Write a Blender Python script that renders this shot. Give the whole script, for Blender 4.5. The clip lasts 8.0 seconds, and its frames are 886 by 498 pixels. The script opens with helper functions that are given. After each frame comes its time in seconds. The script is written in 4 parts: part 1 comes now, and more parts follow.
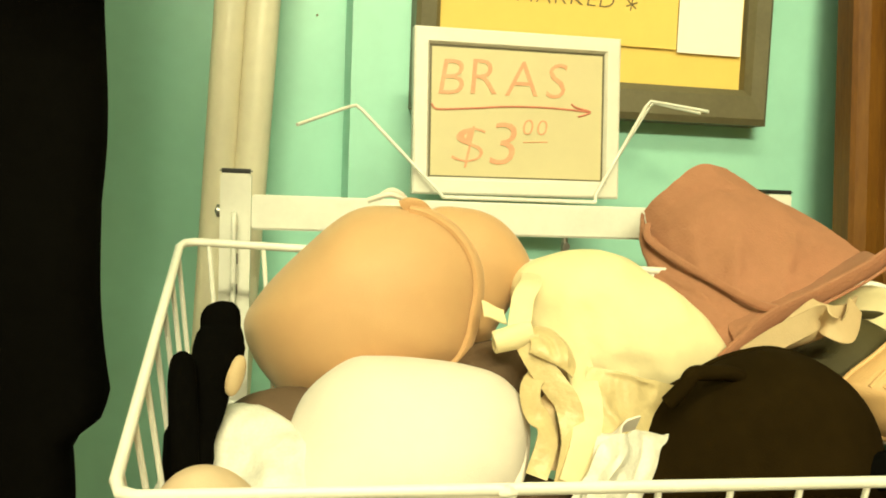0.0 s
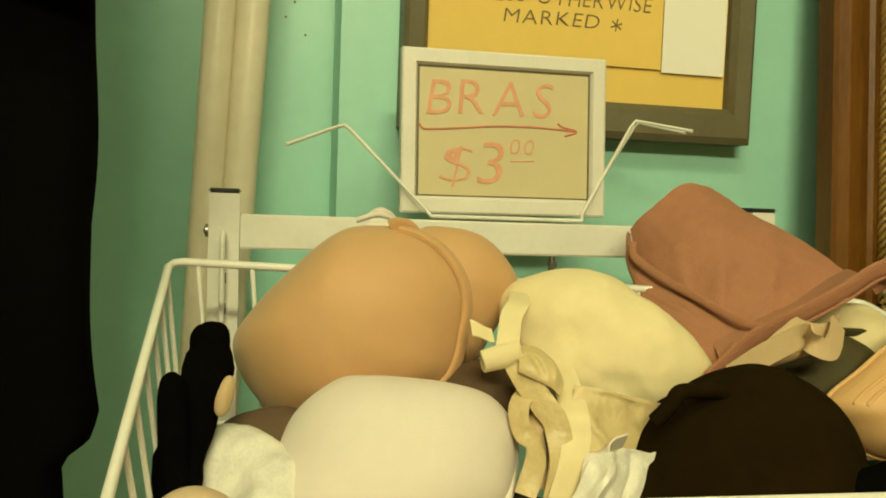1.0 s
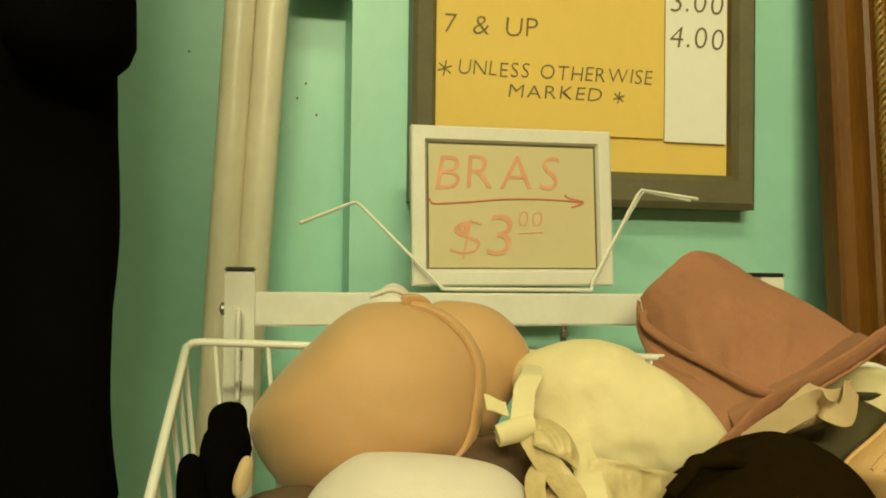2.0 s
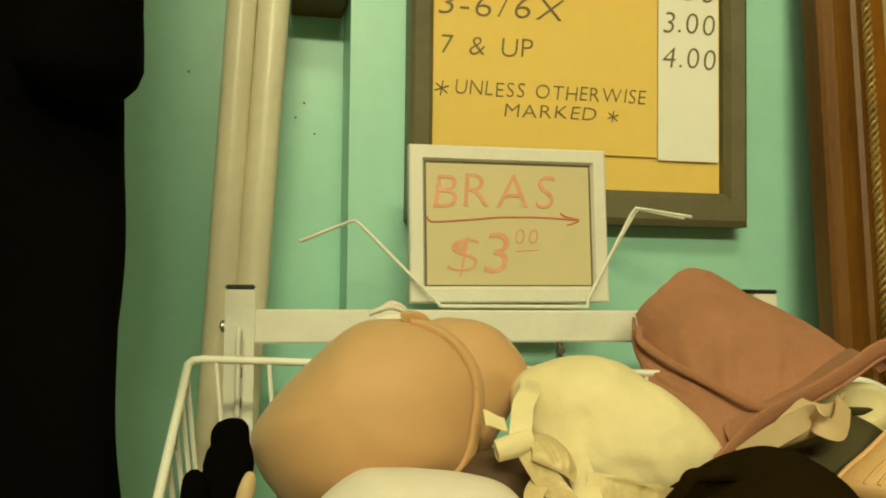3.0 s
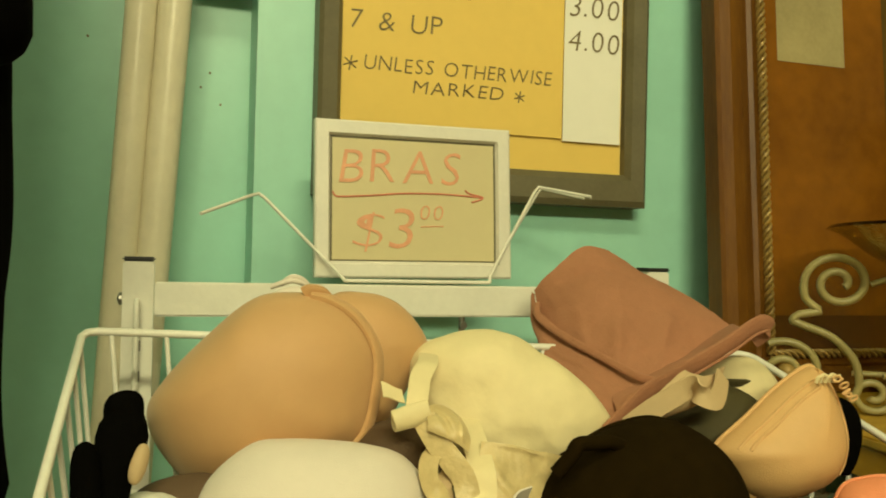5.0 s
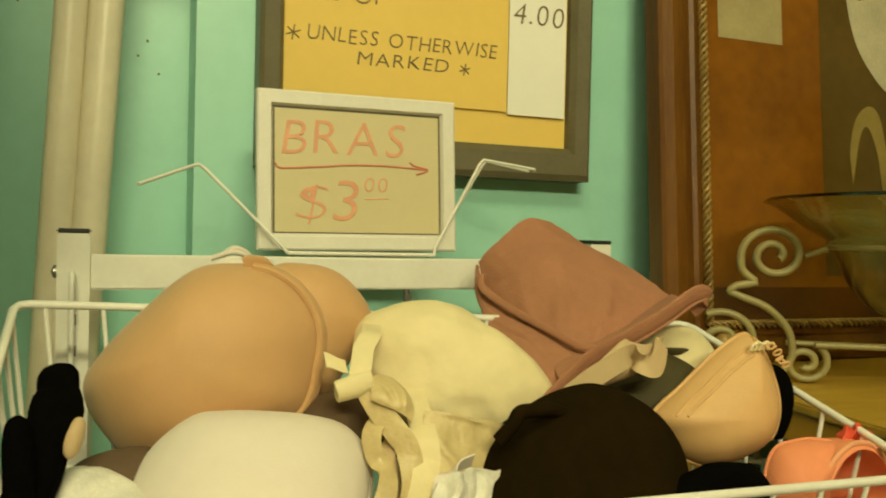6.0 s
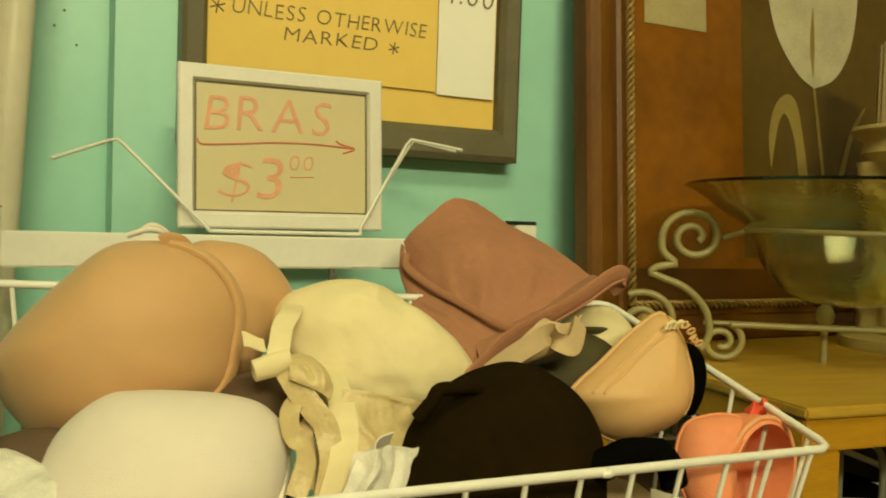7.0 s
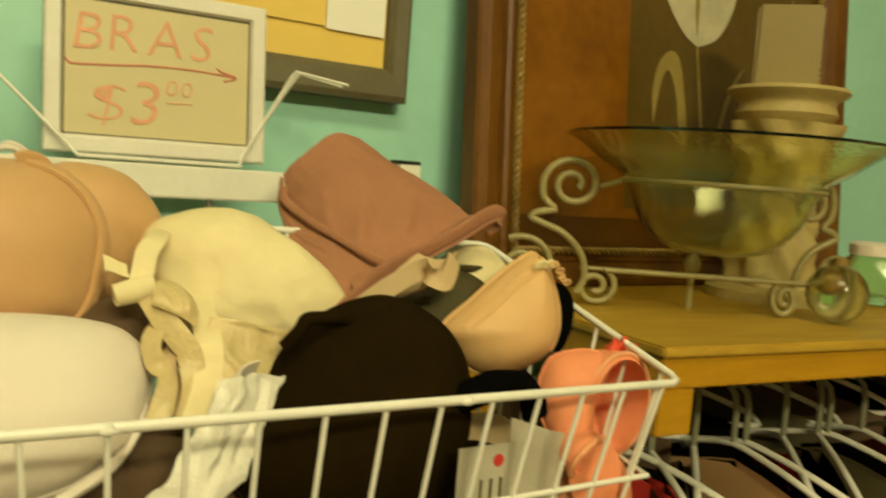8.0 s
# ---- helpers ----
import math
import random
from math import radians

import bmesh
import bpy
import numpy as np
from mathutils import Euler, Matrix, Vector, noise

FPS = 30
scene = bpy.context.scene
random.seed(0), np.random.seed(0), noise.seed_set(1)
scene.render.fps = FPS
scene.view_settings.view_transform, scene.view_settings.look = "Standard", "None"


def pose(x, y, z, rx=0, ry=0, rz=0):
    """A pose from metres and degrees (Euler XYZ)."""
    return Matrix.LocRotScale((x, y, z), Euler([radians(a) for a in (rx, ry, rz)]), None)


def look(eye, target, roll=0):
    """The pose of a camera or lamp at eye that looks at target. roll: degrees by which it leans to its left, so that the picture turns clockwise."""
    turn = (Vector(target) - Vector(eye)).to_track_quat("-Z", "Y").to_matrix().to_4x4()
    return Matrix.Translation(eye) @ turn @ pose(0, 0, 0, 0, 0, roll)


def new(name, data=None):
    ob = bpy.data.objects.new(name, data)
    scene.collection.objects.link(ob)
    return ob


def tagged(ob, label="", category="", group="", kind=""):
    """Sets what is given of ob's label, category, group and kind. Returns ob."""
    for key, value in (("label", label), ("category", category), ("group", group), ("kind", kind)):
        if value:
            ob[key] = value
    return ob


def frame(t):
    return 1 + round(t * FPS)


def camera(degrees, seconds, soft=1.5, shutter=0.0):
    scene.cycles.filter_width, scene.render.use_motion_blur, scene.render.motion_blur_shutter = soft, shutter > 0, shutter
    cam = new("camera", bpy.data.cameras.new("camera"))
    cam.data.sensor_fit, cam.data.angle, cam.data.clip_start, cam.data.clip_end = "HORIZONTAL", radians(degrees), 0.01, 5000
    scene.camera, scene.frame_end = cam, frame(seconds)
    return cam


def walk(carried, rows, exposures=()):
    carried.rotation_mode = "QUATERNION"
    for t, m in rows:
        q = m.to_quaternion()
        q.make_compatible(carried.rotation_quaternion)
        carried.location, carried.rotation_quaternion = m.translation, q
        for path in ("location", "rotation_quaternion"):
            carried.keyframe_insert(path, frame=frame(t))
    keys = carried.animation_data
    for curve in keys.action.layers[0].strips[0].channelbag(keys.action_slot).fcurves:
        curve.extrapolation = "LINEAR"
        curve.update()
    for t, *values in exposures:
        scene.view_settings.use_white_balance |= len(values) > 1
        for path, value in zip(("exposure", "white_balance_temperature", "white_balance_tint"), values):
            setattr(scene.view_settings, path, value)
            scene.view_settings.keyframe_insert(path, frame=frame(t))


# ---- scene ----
cam = camera(55.9, 8.0, 1.8, 0.5)

EXPOSURES = [(0.0, 0.85, 6150, 12), (0.3, 0.4, 6400, 10), (0.7, 0.18, 6500, 10), (1.2, 0.05, 6500, 10), (4.0, 0.03, 6450, 9), (6.0, 0.01, 6500, 10), (7.0, 0.01, 6600, 11), (8.0, 0.08, 6800, 13)]
PATH = [
    (0, (-0.2270, 0.2942, 1.0180), (-0.0267, 1.2705, 0.9365), 2.24),
    (0.5, (-0.2275, 0.2926, 1.0187), (-0.0183, 1.2680, 0.9486), 2.24),
    (1, (-0.2290, 0.2904, 1.0207), (-0.0137, 1.2650, 0.9589), 2.17),
    (1.5, (-0.2294, 0.2871, 1.0214), (-0.0177, 1.2636, 0.9814), 1.52),
    (2, (-0.2316, 0.2801, 1.0271), (-0.0310, 1.2596, 1.0441), 0.74),
    (3.5, (-0.2380, 0.2668, 1.0277), (-0.0157, 1.2411, 1.0658), 0.73),
    (4, (-0.2357, 0.2620, 1.0270), (0.0135, 1.2300, 1.0566), 1.04),
    (5.5, (-0.2281, 0.2605, 1.0250), (0.1066, 1.2028, 1.0256), 1.35),
    (6, (-0.2264, 0.2611, 1.0216), (0.1394, 1.1916, 1.0070), 1.34),
    (6.5, (-0.2200, 0.2583, 1.0224), (0.1823, 1.1734, 0.9935), 1.58),
    (7, (-0.2166, 0.2565, 1.0205), (0.2188, 1.1561, 0.9854), 1.88),
    (7.5, (-0.2098, 0.2506, 1.0153), (0.2594, 1.1323, 0.9652), 2.81),
    (8, (-0.2019, 0.2457, 1.0101), (0.3395, 1.0818, 0.9213), 4.29),
]
walk(cam, [(t, look(eye, target, roll)) for t, eye, target, roll in PATH], EXPOSURES)

# ---------------------------------------------------------------- light
world = bpy.data.worlds.new("world")
scene.world = world
world.use_nodes = True
world.node_tree.nodes["Background"].inputs[0].default_value = (0.9, 0.8, 0.55, 1)
world.node_tree.nodes["Background"].inputs[1].default_value = 0.02


def area(name, eye, target, sx, sy, watts, color):
    d = bpy.data.lights.new(name, "AREA")
    d.shape, d.size, d.size_y, d.energy, d.color = "RECTANGLE", sx, sy, watts, color
    ob = new(name, d)
    ob.matrix_world = look(eye, target)
    return ob


WARM = (0.92, 0.87, 0.47)
area("ceiling_lamp_light", (-0.25, -0.30, 2.52), (0.0, 0.7, 1.0), 1.2, 0.3, 22, WARM)
area("ceiling_lamp_light", (-0.50, -2.30, 2.52), (0.0, 0.9, 1.0), 1.2, 0.3, 124, WARM)


# ---------------------------------------------------------------- materials
def material(name, color, rough=0.7, var=0.12, scale=14.0, bump=0.0, bscale=400.0, metal=0.0, color2=None, sheen=0.0, stretch=(1, 1, 1), trans=0.0, spec=0.5):
    m = bpy.data.materials.new(name)
    m.use_nodes = True
    nt = m.node_tree
    b = nt.nodes["Principled BSDF"]
    b.inputs["Roughness"].default_value, b.inputs["Metallic"].default_value = rough, metal
    b.inputs["Specular IOR Level"].default_value = spec
    b.inputs["Sheen Weight"].default_value = sheen
    b.inputs["Transmission Weight"].default_value = trans
    tc = nt.nodes.new("ShaderNodeTexCoord")
    mp = nt.nodes.new("ShaderNodeMapping")
    mp.inputs["Scale"].default_value = stretch
    nt.links.new(tc.outputs["Object"], mp.inputs["Vector"])
    n1 = nt.nodes.new("ShaderNodeTexNoise")
    n1.inputs["Scale"].default_value, n1.inputs["Detail"].default_value = scale, 6
    n2 = nt.nodes.new("ShaderNodeTexNoise")
    n2.inputs["Scale"].default_value, n2.inputs["Detail"].default_value = scale * 9, 3
    for n in (n1, n2):
        nt.links.new(mp.outputs["Vector"], n.inputs["Vector"])
    ad = nt.nodes.new("ShaderNodeMath")
    ad.operation = "MULTIPLY_ADD"
    ad.inputs[1].default_value = 0.45
    nt.links.new(n2.outputs["Fac"], ad.inputs[0])
    nt.links.new(n1.outputs["Fac"], ad.inputs[2])
    rp = nt.nodes.new("ShaderNodeValToRGB")
    rp.color_ramp.elements[0].position, rp.color_ramp.elements[1].position = 0.45, 1.0
    c2 = color2 or [min(1, c * (1 + var)) for c in color]
    c1 = color if color2 else [c * (1 - var) for c in color]
    rp.color_ramp.elements[0].color, rp.color_ramp.elements[1].color = (*c1, 1), (*c2, 1)
    nt.links.new(ad.outputs[0], rp.inputs["Fac"])
    nt.links.new(rp.outputs["Color"], b.inputs["Base Color"])
    if bump:
        n3 = nt.nodes.new("ShaderNodeTexNoise")
        n3.inputs["Scale"].default_value, n3.inputs["Detail"].default_value = bscale, 2
        nt.links.new(mp.outputs["Vector"], n3.inputs["Vector"])
        bp = nt.nodes.new("ShaderNodeBump")
        bp.inputs["Strength"].default_value, bp.inputs["Distance"].default_value = bump, 0.002
        nt.links.new(n3.outputs["Fac"], bp.inputs["Height"])
        nt.links.new(bp.outputs["Normal"], b.inputs["Normal"])
    return m


WALL = material("green_wall_paint", (0.345, 0.67, 0.565), 0.38, 0.07, 5, 0.05, 60)
CREAMPAINT = material("cream_pipe_paint", (0.80, 0.74, 0.57), 0.35, 0.08, 8, 0.15, 80)
WHITEMETAL = material("white_enamel", (0.78, 0.76, 0.68), 0.35, 0.06, 20, 0.1, 200)
BLACKCAP = material("black_plastic", (0.02, 0.02, 0.02), 0.5, 0.2)
BOLT = material("dull_steel", (0.35, 0.33, 0.3), 0.4, 0.2, 30, metal=1.0)
TAN = material("tan_microfibre", (0.57, 0.335, 0.15), 0.62, 0.04, 10, 0.15, 1500, sheen=0.15)
WHITECLOTH = material("white_microfibre", (0.73, 0.655, 0.57), 0.7, 0.04, 12, 0.2, 1300, sheen=0.1)
CREAM = material("cream_cotton", (0.76, 0.645, 0.37), 0.7, 0.05, 14, 0.22, 130, sheen=0.1)
# cream satin, base colour lowered for the shade in the strap pile
CREAMSATIN = material("shaded_cream_satin", (0.60, 0.47, 0.235), 0.42, 0.12, 30, 0.6, 160)
BROWN = material("rose_brown_knit", (0.37, 0.168, 0.094), 0.8, 0.09, 16, 0.3, 500, sheen=0.04, spec=0.2)
BLUSH = material("beige_lining", (0.55, 0.40, 0.22), 0.7, 0.08, 14, 0.2, 900)
# dark brown cloth, which also stands in for shade between the bras
DUSK = material("shade_brown_cloth", (0.10, 0.058, 0.028), 0.8, 0.12, 14, 0.2, 900)
NUDE = material("pale_nude_cloth", (0.60, 0.44, 0.28), 0.7, 0.06, 12, 0.2, 900)
BLACK = material("black_jersey", (0.0022, 0.002, 0.0015), 1.0, 0.3, 10, 0.2, 900, spec=0.02)
BLACKCUP = material("black_brown_microfibre", (0.014, 0.0082, 0.0017), 0.95, 0.3, 10, 0.2, 900, spec=0.03)
OLIVE = material("olive_grey_cloth", (0.056, 0.044, 0.011), 0.75, 0.12, 14, 0.2, 900)
PEACH = material("peach_satin", (0.66, 0.40, 0.17), 0.55, 0.06, 12, 0.2, 1000)
CORAL = material("coral_cloth", (0.80, 0.27, 0.125), 0.65, 0.08, 12, 0.25, 800)
CORALIN = material("coral_lining", (0.78, 0.34, 0.17), 0.7, 0.08, 12, 0.25, 800)
FRILL = material("coral_red_frill", (0.75, 0.10, 0.045), 0.65, 0.15)
RED = material("red_cloth", (0.55, 0.03, 0.02), 0.7, 0.15)
LACE = material("white_lace", (0.72, 0.69, 0.60), 0.6, 0.16, 60, 1.0, 110)
PAPERW = material("white_paper", (0.85, 0.83, 0.75), 0.7, 0.03, 6, 0.1, 60)
PAPERY = material("manila_paper", (0.80, 0.56, 0.135), 0.7, 0.05, 5, 0.1, 60)
# white tag card, greyed to carry the shade it hangs in
TAGCARD = material("shaded_white_card", (0.44, 0.40, 0.31), 0.6, 0.08, 30)
SIGNCARD = material("grey_green_card", (0.60, 0.52, 0.30), 0.5, 0.05, 6)
SILVER = material("silver_painted_wood", (0.72, 0.69, 0.61), 0.4, 0.06, 25, 0.1, 150)
CHARCOAL = material("charcoal_frame", (0.125, 0.108, 0.058), 0.5, 0.15, 25, 0.15, 120)
INK = material("black_marker_ink", (0.17, 0.125, 0.052), 0.6, 0.25, 90)
REDINK = material("faded_red_marker", (0.72, 0.345, 0.195), 0.6, 0.12, 80)
DARKRED = material("dark_red_marker", (0.58, 0.20, 0.125), 0.6, 0.15, 80)
WOOD = material("dark_walnut", (0.085, 0.029, 0.003), 0.45, 0.1, 6, 0.15, 60, color2=(0.195, 0.080, 0.008), stretch=(5, 5, 0.8), spec=0.3)
GOLD = material("dark_gilt", (0.30, 0.19, 0.05), 0.45, 0.3, 40, metal=0.15)
PINE = material("golden_pine", (0.38, 0.18, 0.005), 0.42, 0.1, 7, 0.2, 70, color2=(0.52, 0.27, 0.010), stretch=(1, 8, 8))
PINETOP = material("worn_pine_top", (0.36, 0.205, 0.018), 0.5, 0.1, 7, 0.2, 70, color2=(0.52, 0.32, 0.036), stretch=(1, 7, 7))
IRON = material("olive_painted_iron", (0.30, 0.25, 0.10), 0.38, 0.15, 30, 0.2, 150)
PLASTER = material("cream_plaster", (0.42, 0.32, 0.12), 0.6, 0.12, 18, 0.4, 90)
CANDLE = material("tan_wax", (0.25, 0.18, 0.055), 0.5, 0.08, 10)
PICBASE = material("canvas_brown", (0.135, 0.048, 0.004), 0.22, 0.2, 5, color2=(0.265, 0.10, 0.008))
PICDARK = material("canvas_dark_band", (0.095, 0.036, 0.005), 0.22, 0.2, 6)
PICGREY = material("canvas_olive", (0.095, 0.058, 0.011), 0.22, 0.2, 6)
PICPAPER = material("canvas_note", (0.36, 0.30, 0.15), 0.25, 0.15, 20)
TULIPW = material("tulip_white", (0.45, 0.41, 0.27), 0.3, 0.2, 25)
TULIPG = material("tulip_leaf", (0.26, 0.19, 0.05), 0.3, 0.2, 20)
# invented beige for the unseen walls, picked to cut green fill light
BOUNCEWALL = material("beige_bounce_wall", (0.34, 0.26, 0.15), 0.6, 0.15, 4, 0.1, 40)
# grey-green plastic, with the shade under the shelf added to its colour
HOOKGREY = material("shaded_grey_plastic", (0.33, 0.33, 0.22), 0.35, 0.1, 20, trans=0.3)
FLOOR = material("floor_vinyl", (0.25, 0.2, 0.14), 0.5, 0.2, 6)
CEIL = material("ceiling_paint", (0.75, 0.73, 0.66), 0.8, 0.04, 4)
LAMP = bpy.data.materials.new("lamp_diffuser")
LAMP.use_nodes = True
LAMP.node_tree.nodes["Principled BSDF"].inputs["Emission Color"].default_value = (1, 0.85, 0.5, 1)
LAMP.node_tree.nodes["Principled BSDF"].inputs["Emission Strength"].default_value = 4
GLASS = bpy.data.materials.new("pale_green_glass")
GLASS.use_nodes = True
g = GLASS.node_tree.nodes["Principled BSDF"]
g.inputs["Base Color"].default_value = (0.94, 0.97, 0.68, 1)
g.inputs["Transmission Weight"].default_value, g.inputs["Roughness"].default_value, g.inputs["IOR"].default_value = 1.0, 0.0, 1.45
gn = GLASS.node_tree.nodes.new("ShaderNodeTexNoise")
gn.inputs["Scale"].default_value = 60
gb = GLASS.node_tree.nodes.new("ShaderNodeBump")
gb.inputs["Strength"].default_value, gb.inputs["Distance"].default_value = 0.09, 0.002
GLASS.node_tree.links.new(gn.outputs["Fac"], gb.inputs["Height"])
GLASS.node_tree.links.new(gb.outputs["Normal"], g.inputs["Normal"])


# ---------------------------------------------------------------- mesh helpers
def part(name, bm, mat, parent=None, label="", smooth=True):
    bmesh.ops.recalc_face_normals(bm, faces=bm.faces)
    me = bpy.data.meshes.new(name)
    bm.to_mesh(me)
    bm.free()
    me.materials.append(mat)
    if smooth:
        me.polygons.foreach_set("use_smooth", [True] * len(me.polygons))
        me.set_sharp_from_angle(angle=radians(48))
    ob = new(name, me)
    if parent:
        ob.parent = parent
    if label:
        ob["label"] = label
    return ob


def thing(name, at, label, category, group="", kind=""):
    ob = new(name)
    ob.empty_display_size = 0.02
    ob.location = at
    return tagged(ob, label, category, group, kind)


def shift(bm, parent):
    """Moves world coordinates into those of an unrotated parent."""
    bmesh.ops.translate(bm, verts=bm.verts, vec=-parent.location)
    return bm


def box(x0, x1, y0, y1, z0, z1, bevel=0.0015):
    bm = bmesh.new()
    bmesh.ops.create_cube(bm, size=1)
    for v in bm.verts:
        v.co = Vector(((x0 + x1) / 2 + v.co.x * (x1 - x0), (y0 + y1) / 2 + v.co.y * (y1 - y0), (z0 + z1) / 2 + v.co.z * (z1 - z0)))
    if bevel:
        bmesh.ops.bevel(bm, geom=bm.edges[:], offset=bevel, segments=2, affect="EDGES")
    return bm


def spline(pts, n=10):
    """A smooth line through a few points."""
    p = [Vector(q) for q in pts]
    out = []
    for i in range(len(p) - 1):
        a, b, c, d = p[max(i - 1, 0)], p[i], p[i + 1], p[min(i + 2, len(p) - 1)]
        for k in range(n):
            t = k / n
            out.append(0.5 * (2 * b + (c - a) * t + (2 * a - 5 * b + 4 * c - d) * t * t + (3 * b - a - 3 * c + d) * t ** 3))
    return out + [p[-1]]


def tube(pts, r, sides=8, bm=None, closed=False):
    bm = bm or bmesh.new()
    pts = [Vector(p) for p in pts]
    rings, ref = [], None
    for i, p in enumerate(pts):
        if closed:
            d = pts[(i + 1) % len(pts)] - pts[i - 1]
        else:
            d = pts[min(i + 1, len(pts) - 1)] - pts[max(i - 1, 0)]
        d.normalize()
        if ref is None:
            ref = d.orthogonal().normalized()
        ref = (ref - d * ref.dot(d)).normalized()
        s = d.cross(ref)
        rr = r[i] if isinstance(r, (list, tuple)) else r
        rings.append([bm.verts.new(p + rr * (math.cos(a) * ref + math.sin(a) * s)) for a in (2 * math.pi * k / sides for k in range(sides))])
    for i in range(len(rings) if closed else len(rings) - 1):
        a, b = rings[i], rings[(i + 1) % len(rings)]
        for k in range(sides):
            bm.faces.new((a[k], a[(k + 1) % sides], b[(k + 1) % sides], b[k]))
    if not closed:
        bm.faces.new(rings[0][::-1])
        bm.faces.new(rings[-1])
    return bm


def ribbon(pts, width, thick, sides, n=10, wave=0.0, bm=None):
    """A strap along a smooth line; sides gives the way across it at each point."""
    bm = bm or bmesh.new()
    line, across = spline(pts, n), spline(sides, n)
    rows = []
    for i, p in enumerate(line):
        d = (line[min(i + 1, len(line) - 1)] - line[max(i - 1, 0)]).normalized()
        s = across[i] - d * across[i].dot(d)
        s.normalize()
        nn = d.cross(s)
        w = width * (1 + wave * math.sin(i * 1.7))
        o = nn * wave * 0.25 * width * math.sin(i * 0.9)
        ring = []
        m = 8
        for k in range(m + 1):
            u = k / m - 0.5
            ring.append(bm.verts.new(p + o + s * u * w + nn * (thick / 2 + thick * 0.4 * (1 - (2 * u) ** 4) + wave * width * 0.06 * math.sin(9 * u + i))))
        for k in range(m, -1, -1):
            u = k / m - 0.5
            ring.append(bm.verts.new(p + o + s * u * w + nn * (-thick / 2 + wave * width * 0.06 * math.sin(9 * u + i))))
        rows.append(ring)
    for a, b in zip(rows, rows[1:]):
        for k in range(len(a)):
            bm.faces.new((a[k], a[(k + 1) % len(a)], b[(k + 1) % len(a)], b[k]))
    bm.faces.new(rows[0][::-1])
    bm.faces.new(rows[-1])
    return bm


def lathe(profile, at, n=48):
    """A body turned round the upright through at; profile rows are radius, height."""
    bm = bmesh.new()
    rings = [[bm.verts.new((at[0] + r * math.cos(2 * math.pi * k / n), at[1] + r * math.sin(2 * math.pi * k / n), at[2] + z)) for k in range(n)] for r, z in profile]
    for a, b in zip(rings, rings[1:]):
        for k in range(n):
            bm.faces.new((a[k], a[(k + 1) % n], b[(k + 1) % n], b[k]))
    return bm


ROUND = ((0, 1.0), (0.25, 0.985), (0.5, 0.88), (0.72, 0.70), (0.88, 0.47), (0.97, 0.23), (1.0, 0.0))
BOXY = ((0, 1.0), (0.35, 1.0), (0.62, 0.93), (0.82, 0.76), (0.94, 0.50), (0.99, 0.25), (1.0, 0.0))


def frame_of(yaw, pitch):
    """Right, up and towards the viewer, for things laid out facing one way."""
    y, p = radians(yaw), radians(pitch)
    a = Vector((math.sin(y) * math.cos(p), math.cos(y) * math.cos(p), math.sin(p)))
    r = Vector((math.cos(y), -math.sin(y), 0))
    return r, r.cross(a), -a


RIGHT, UP, NEAR = frame_of(12, -3)


def way(r, u, b):
    return RIGHT * r + UP * u + NEAR * b


def cup_rings(centre, axis, side, ra, rb, depth, profile, square=2.0, wobble=0.0, seed=0, n=44, m=18, push=0.0, shear=(0, 0)):
    """Rings of a moulded cup, from its rim to its tip."""
    ax = axis.normalized()
    s1 = (side - ax * side.dot(ax)).normalized()
    s2 = ax.cross(s1)
    prof = spline([(h, r, 0) for h, r in profile], 6)
    rings = []
    for i in range(m + 1):
        f = i / m * (len(prof) - 1)
        k = min(int(f), len(prof) - 2)
        q = prof[k].lerp(prof[k + 1], f - k)
        ring = []
        for j in range(n):
            t = 2 * math.pi * j / n
            c, s = math.cos(t), math.sin(t)
            sq = (abs(c) ** square + abs(s) ** square) ** (-1 / square)
            p = centre + ax * (depth * q.x) + (s1 * (ra * c) + s2 * (rb * s)) * (max(q.y, 0.004) * sq)
            p += (s1 * shear[0] + s2 * shear[1]) * q.x ** 1.5
            if wobble:
                v = noise.noise_vector(p * 22 + Vector((seed, seed * 2.3, 0))) * wobble + noise.noise_vector(p * 70 + Vector((seed, 3, seed))) * wobble * 0.25
                p += v
            if push:
                p += ax * push * noise.noise(p * 40 + Vector((0, seed, 9)))
            ring.append(p)
        rings.append(ring)
    return rings, ax


def cup_mesh(rings, ax, thick=0.004):
    bm = bmesh.new()
    n = len(rings[0])
    outer = [[bm.verts.new(p) for p in r] for r in rings]
    inner = []
    for r in rings:
        mid = sum(r, Vector()) / n
        inner.append([bm.verts.new(p + (mid - p).normalized() * min(thick, (mid - p).length * 0.8) - ax * thick * 0.8) for p in r])
    for layer in (outer, inner):
        for a, b in zip(layer, layer[1:]):
            for k in range(n):
                bm.faces.new((a[k], a[(k + 1) % n], b[(k + 1) % n], b[k]))
        bm.faces.new(layer[-1])
    for k in range(n):
        bm.faces.new((outer[0][k], outer[0][(k + 1) % n], inner[0][(k + 1) % n], inner[0][k]))
    return bm


def cup(parent, mat, centre, axis, side, ra, rb, depth, profile=ROUND, piping=None, pr=0.0022, label="", name="cup", thick=0.004, **kw):
    rings, ax = cup_rings(Vector(centre), axis, side, ra, rb, depth, profile, **kw)
    ob = part(name, shift(cup_mesh(rings, ax, thick), parent), mat, parent, label)
    if piping:
        part("rim_binding", shift(tube(rings[0], pr, 8, closed=True), parent), piping, parent)
    return ob, rings


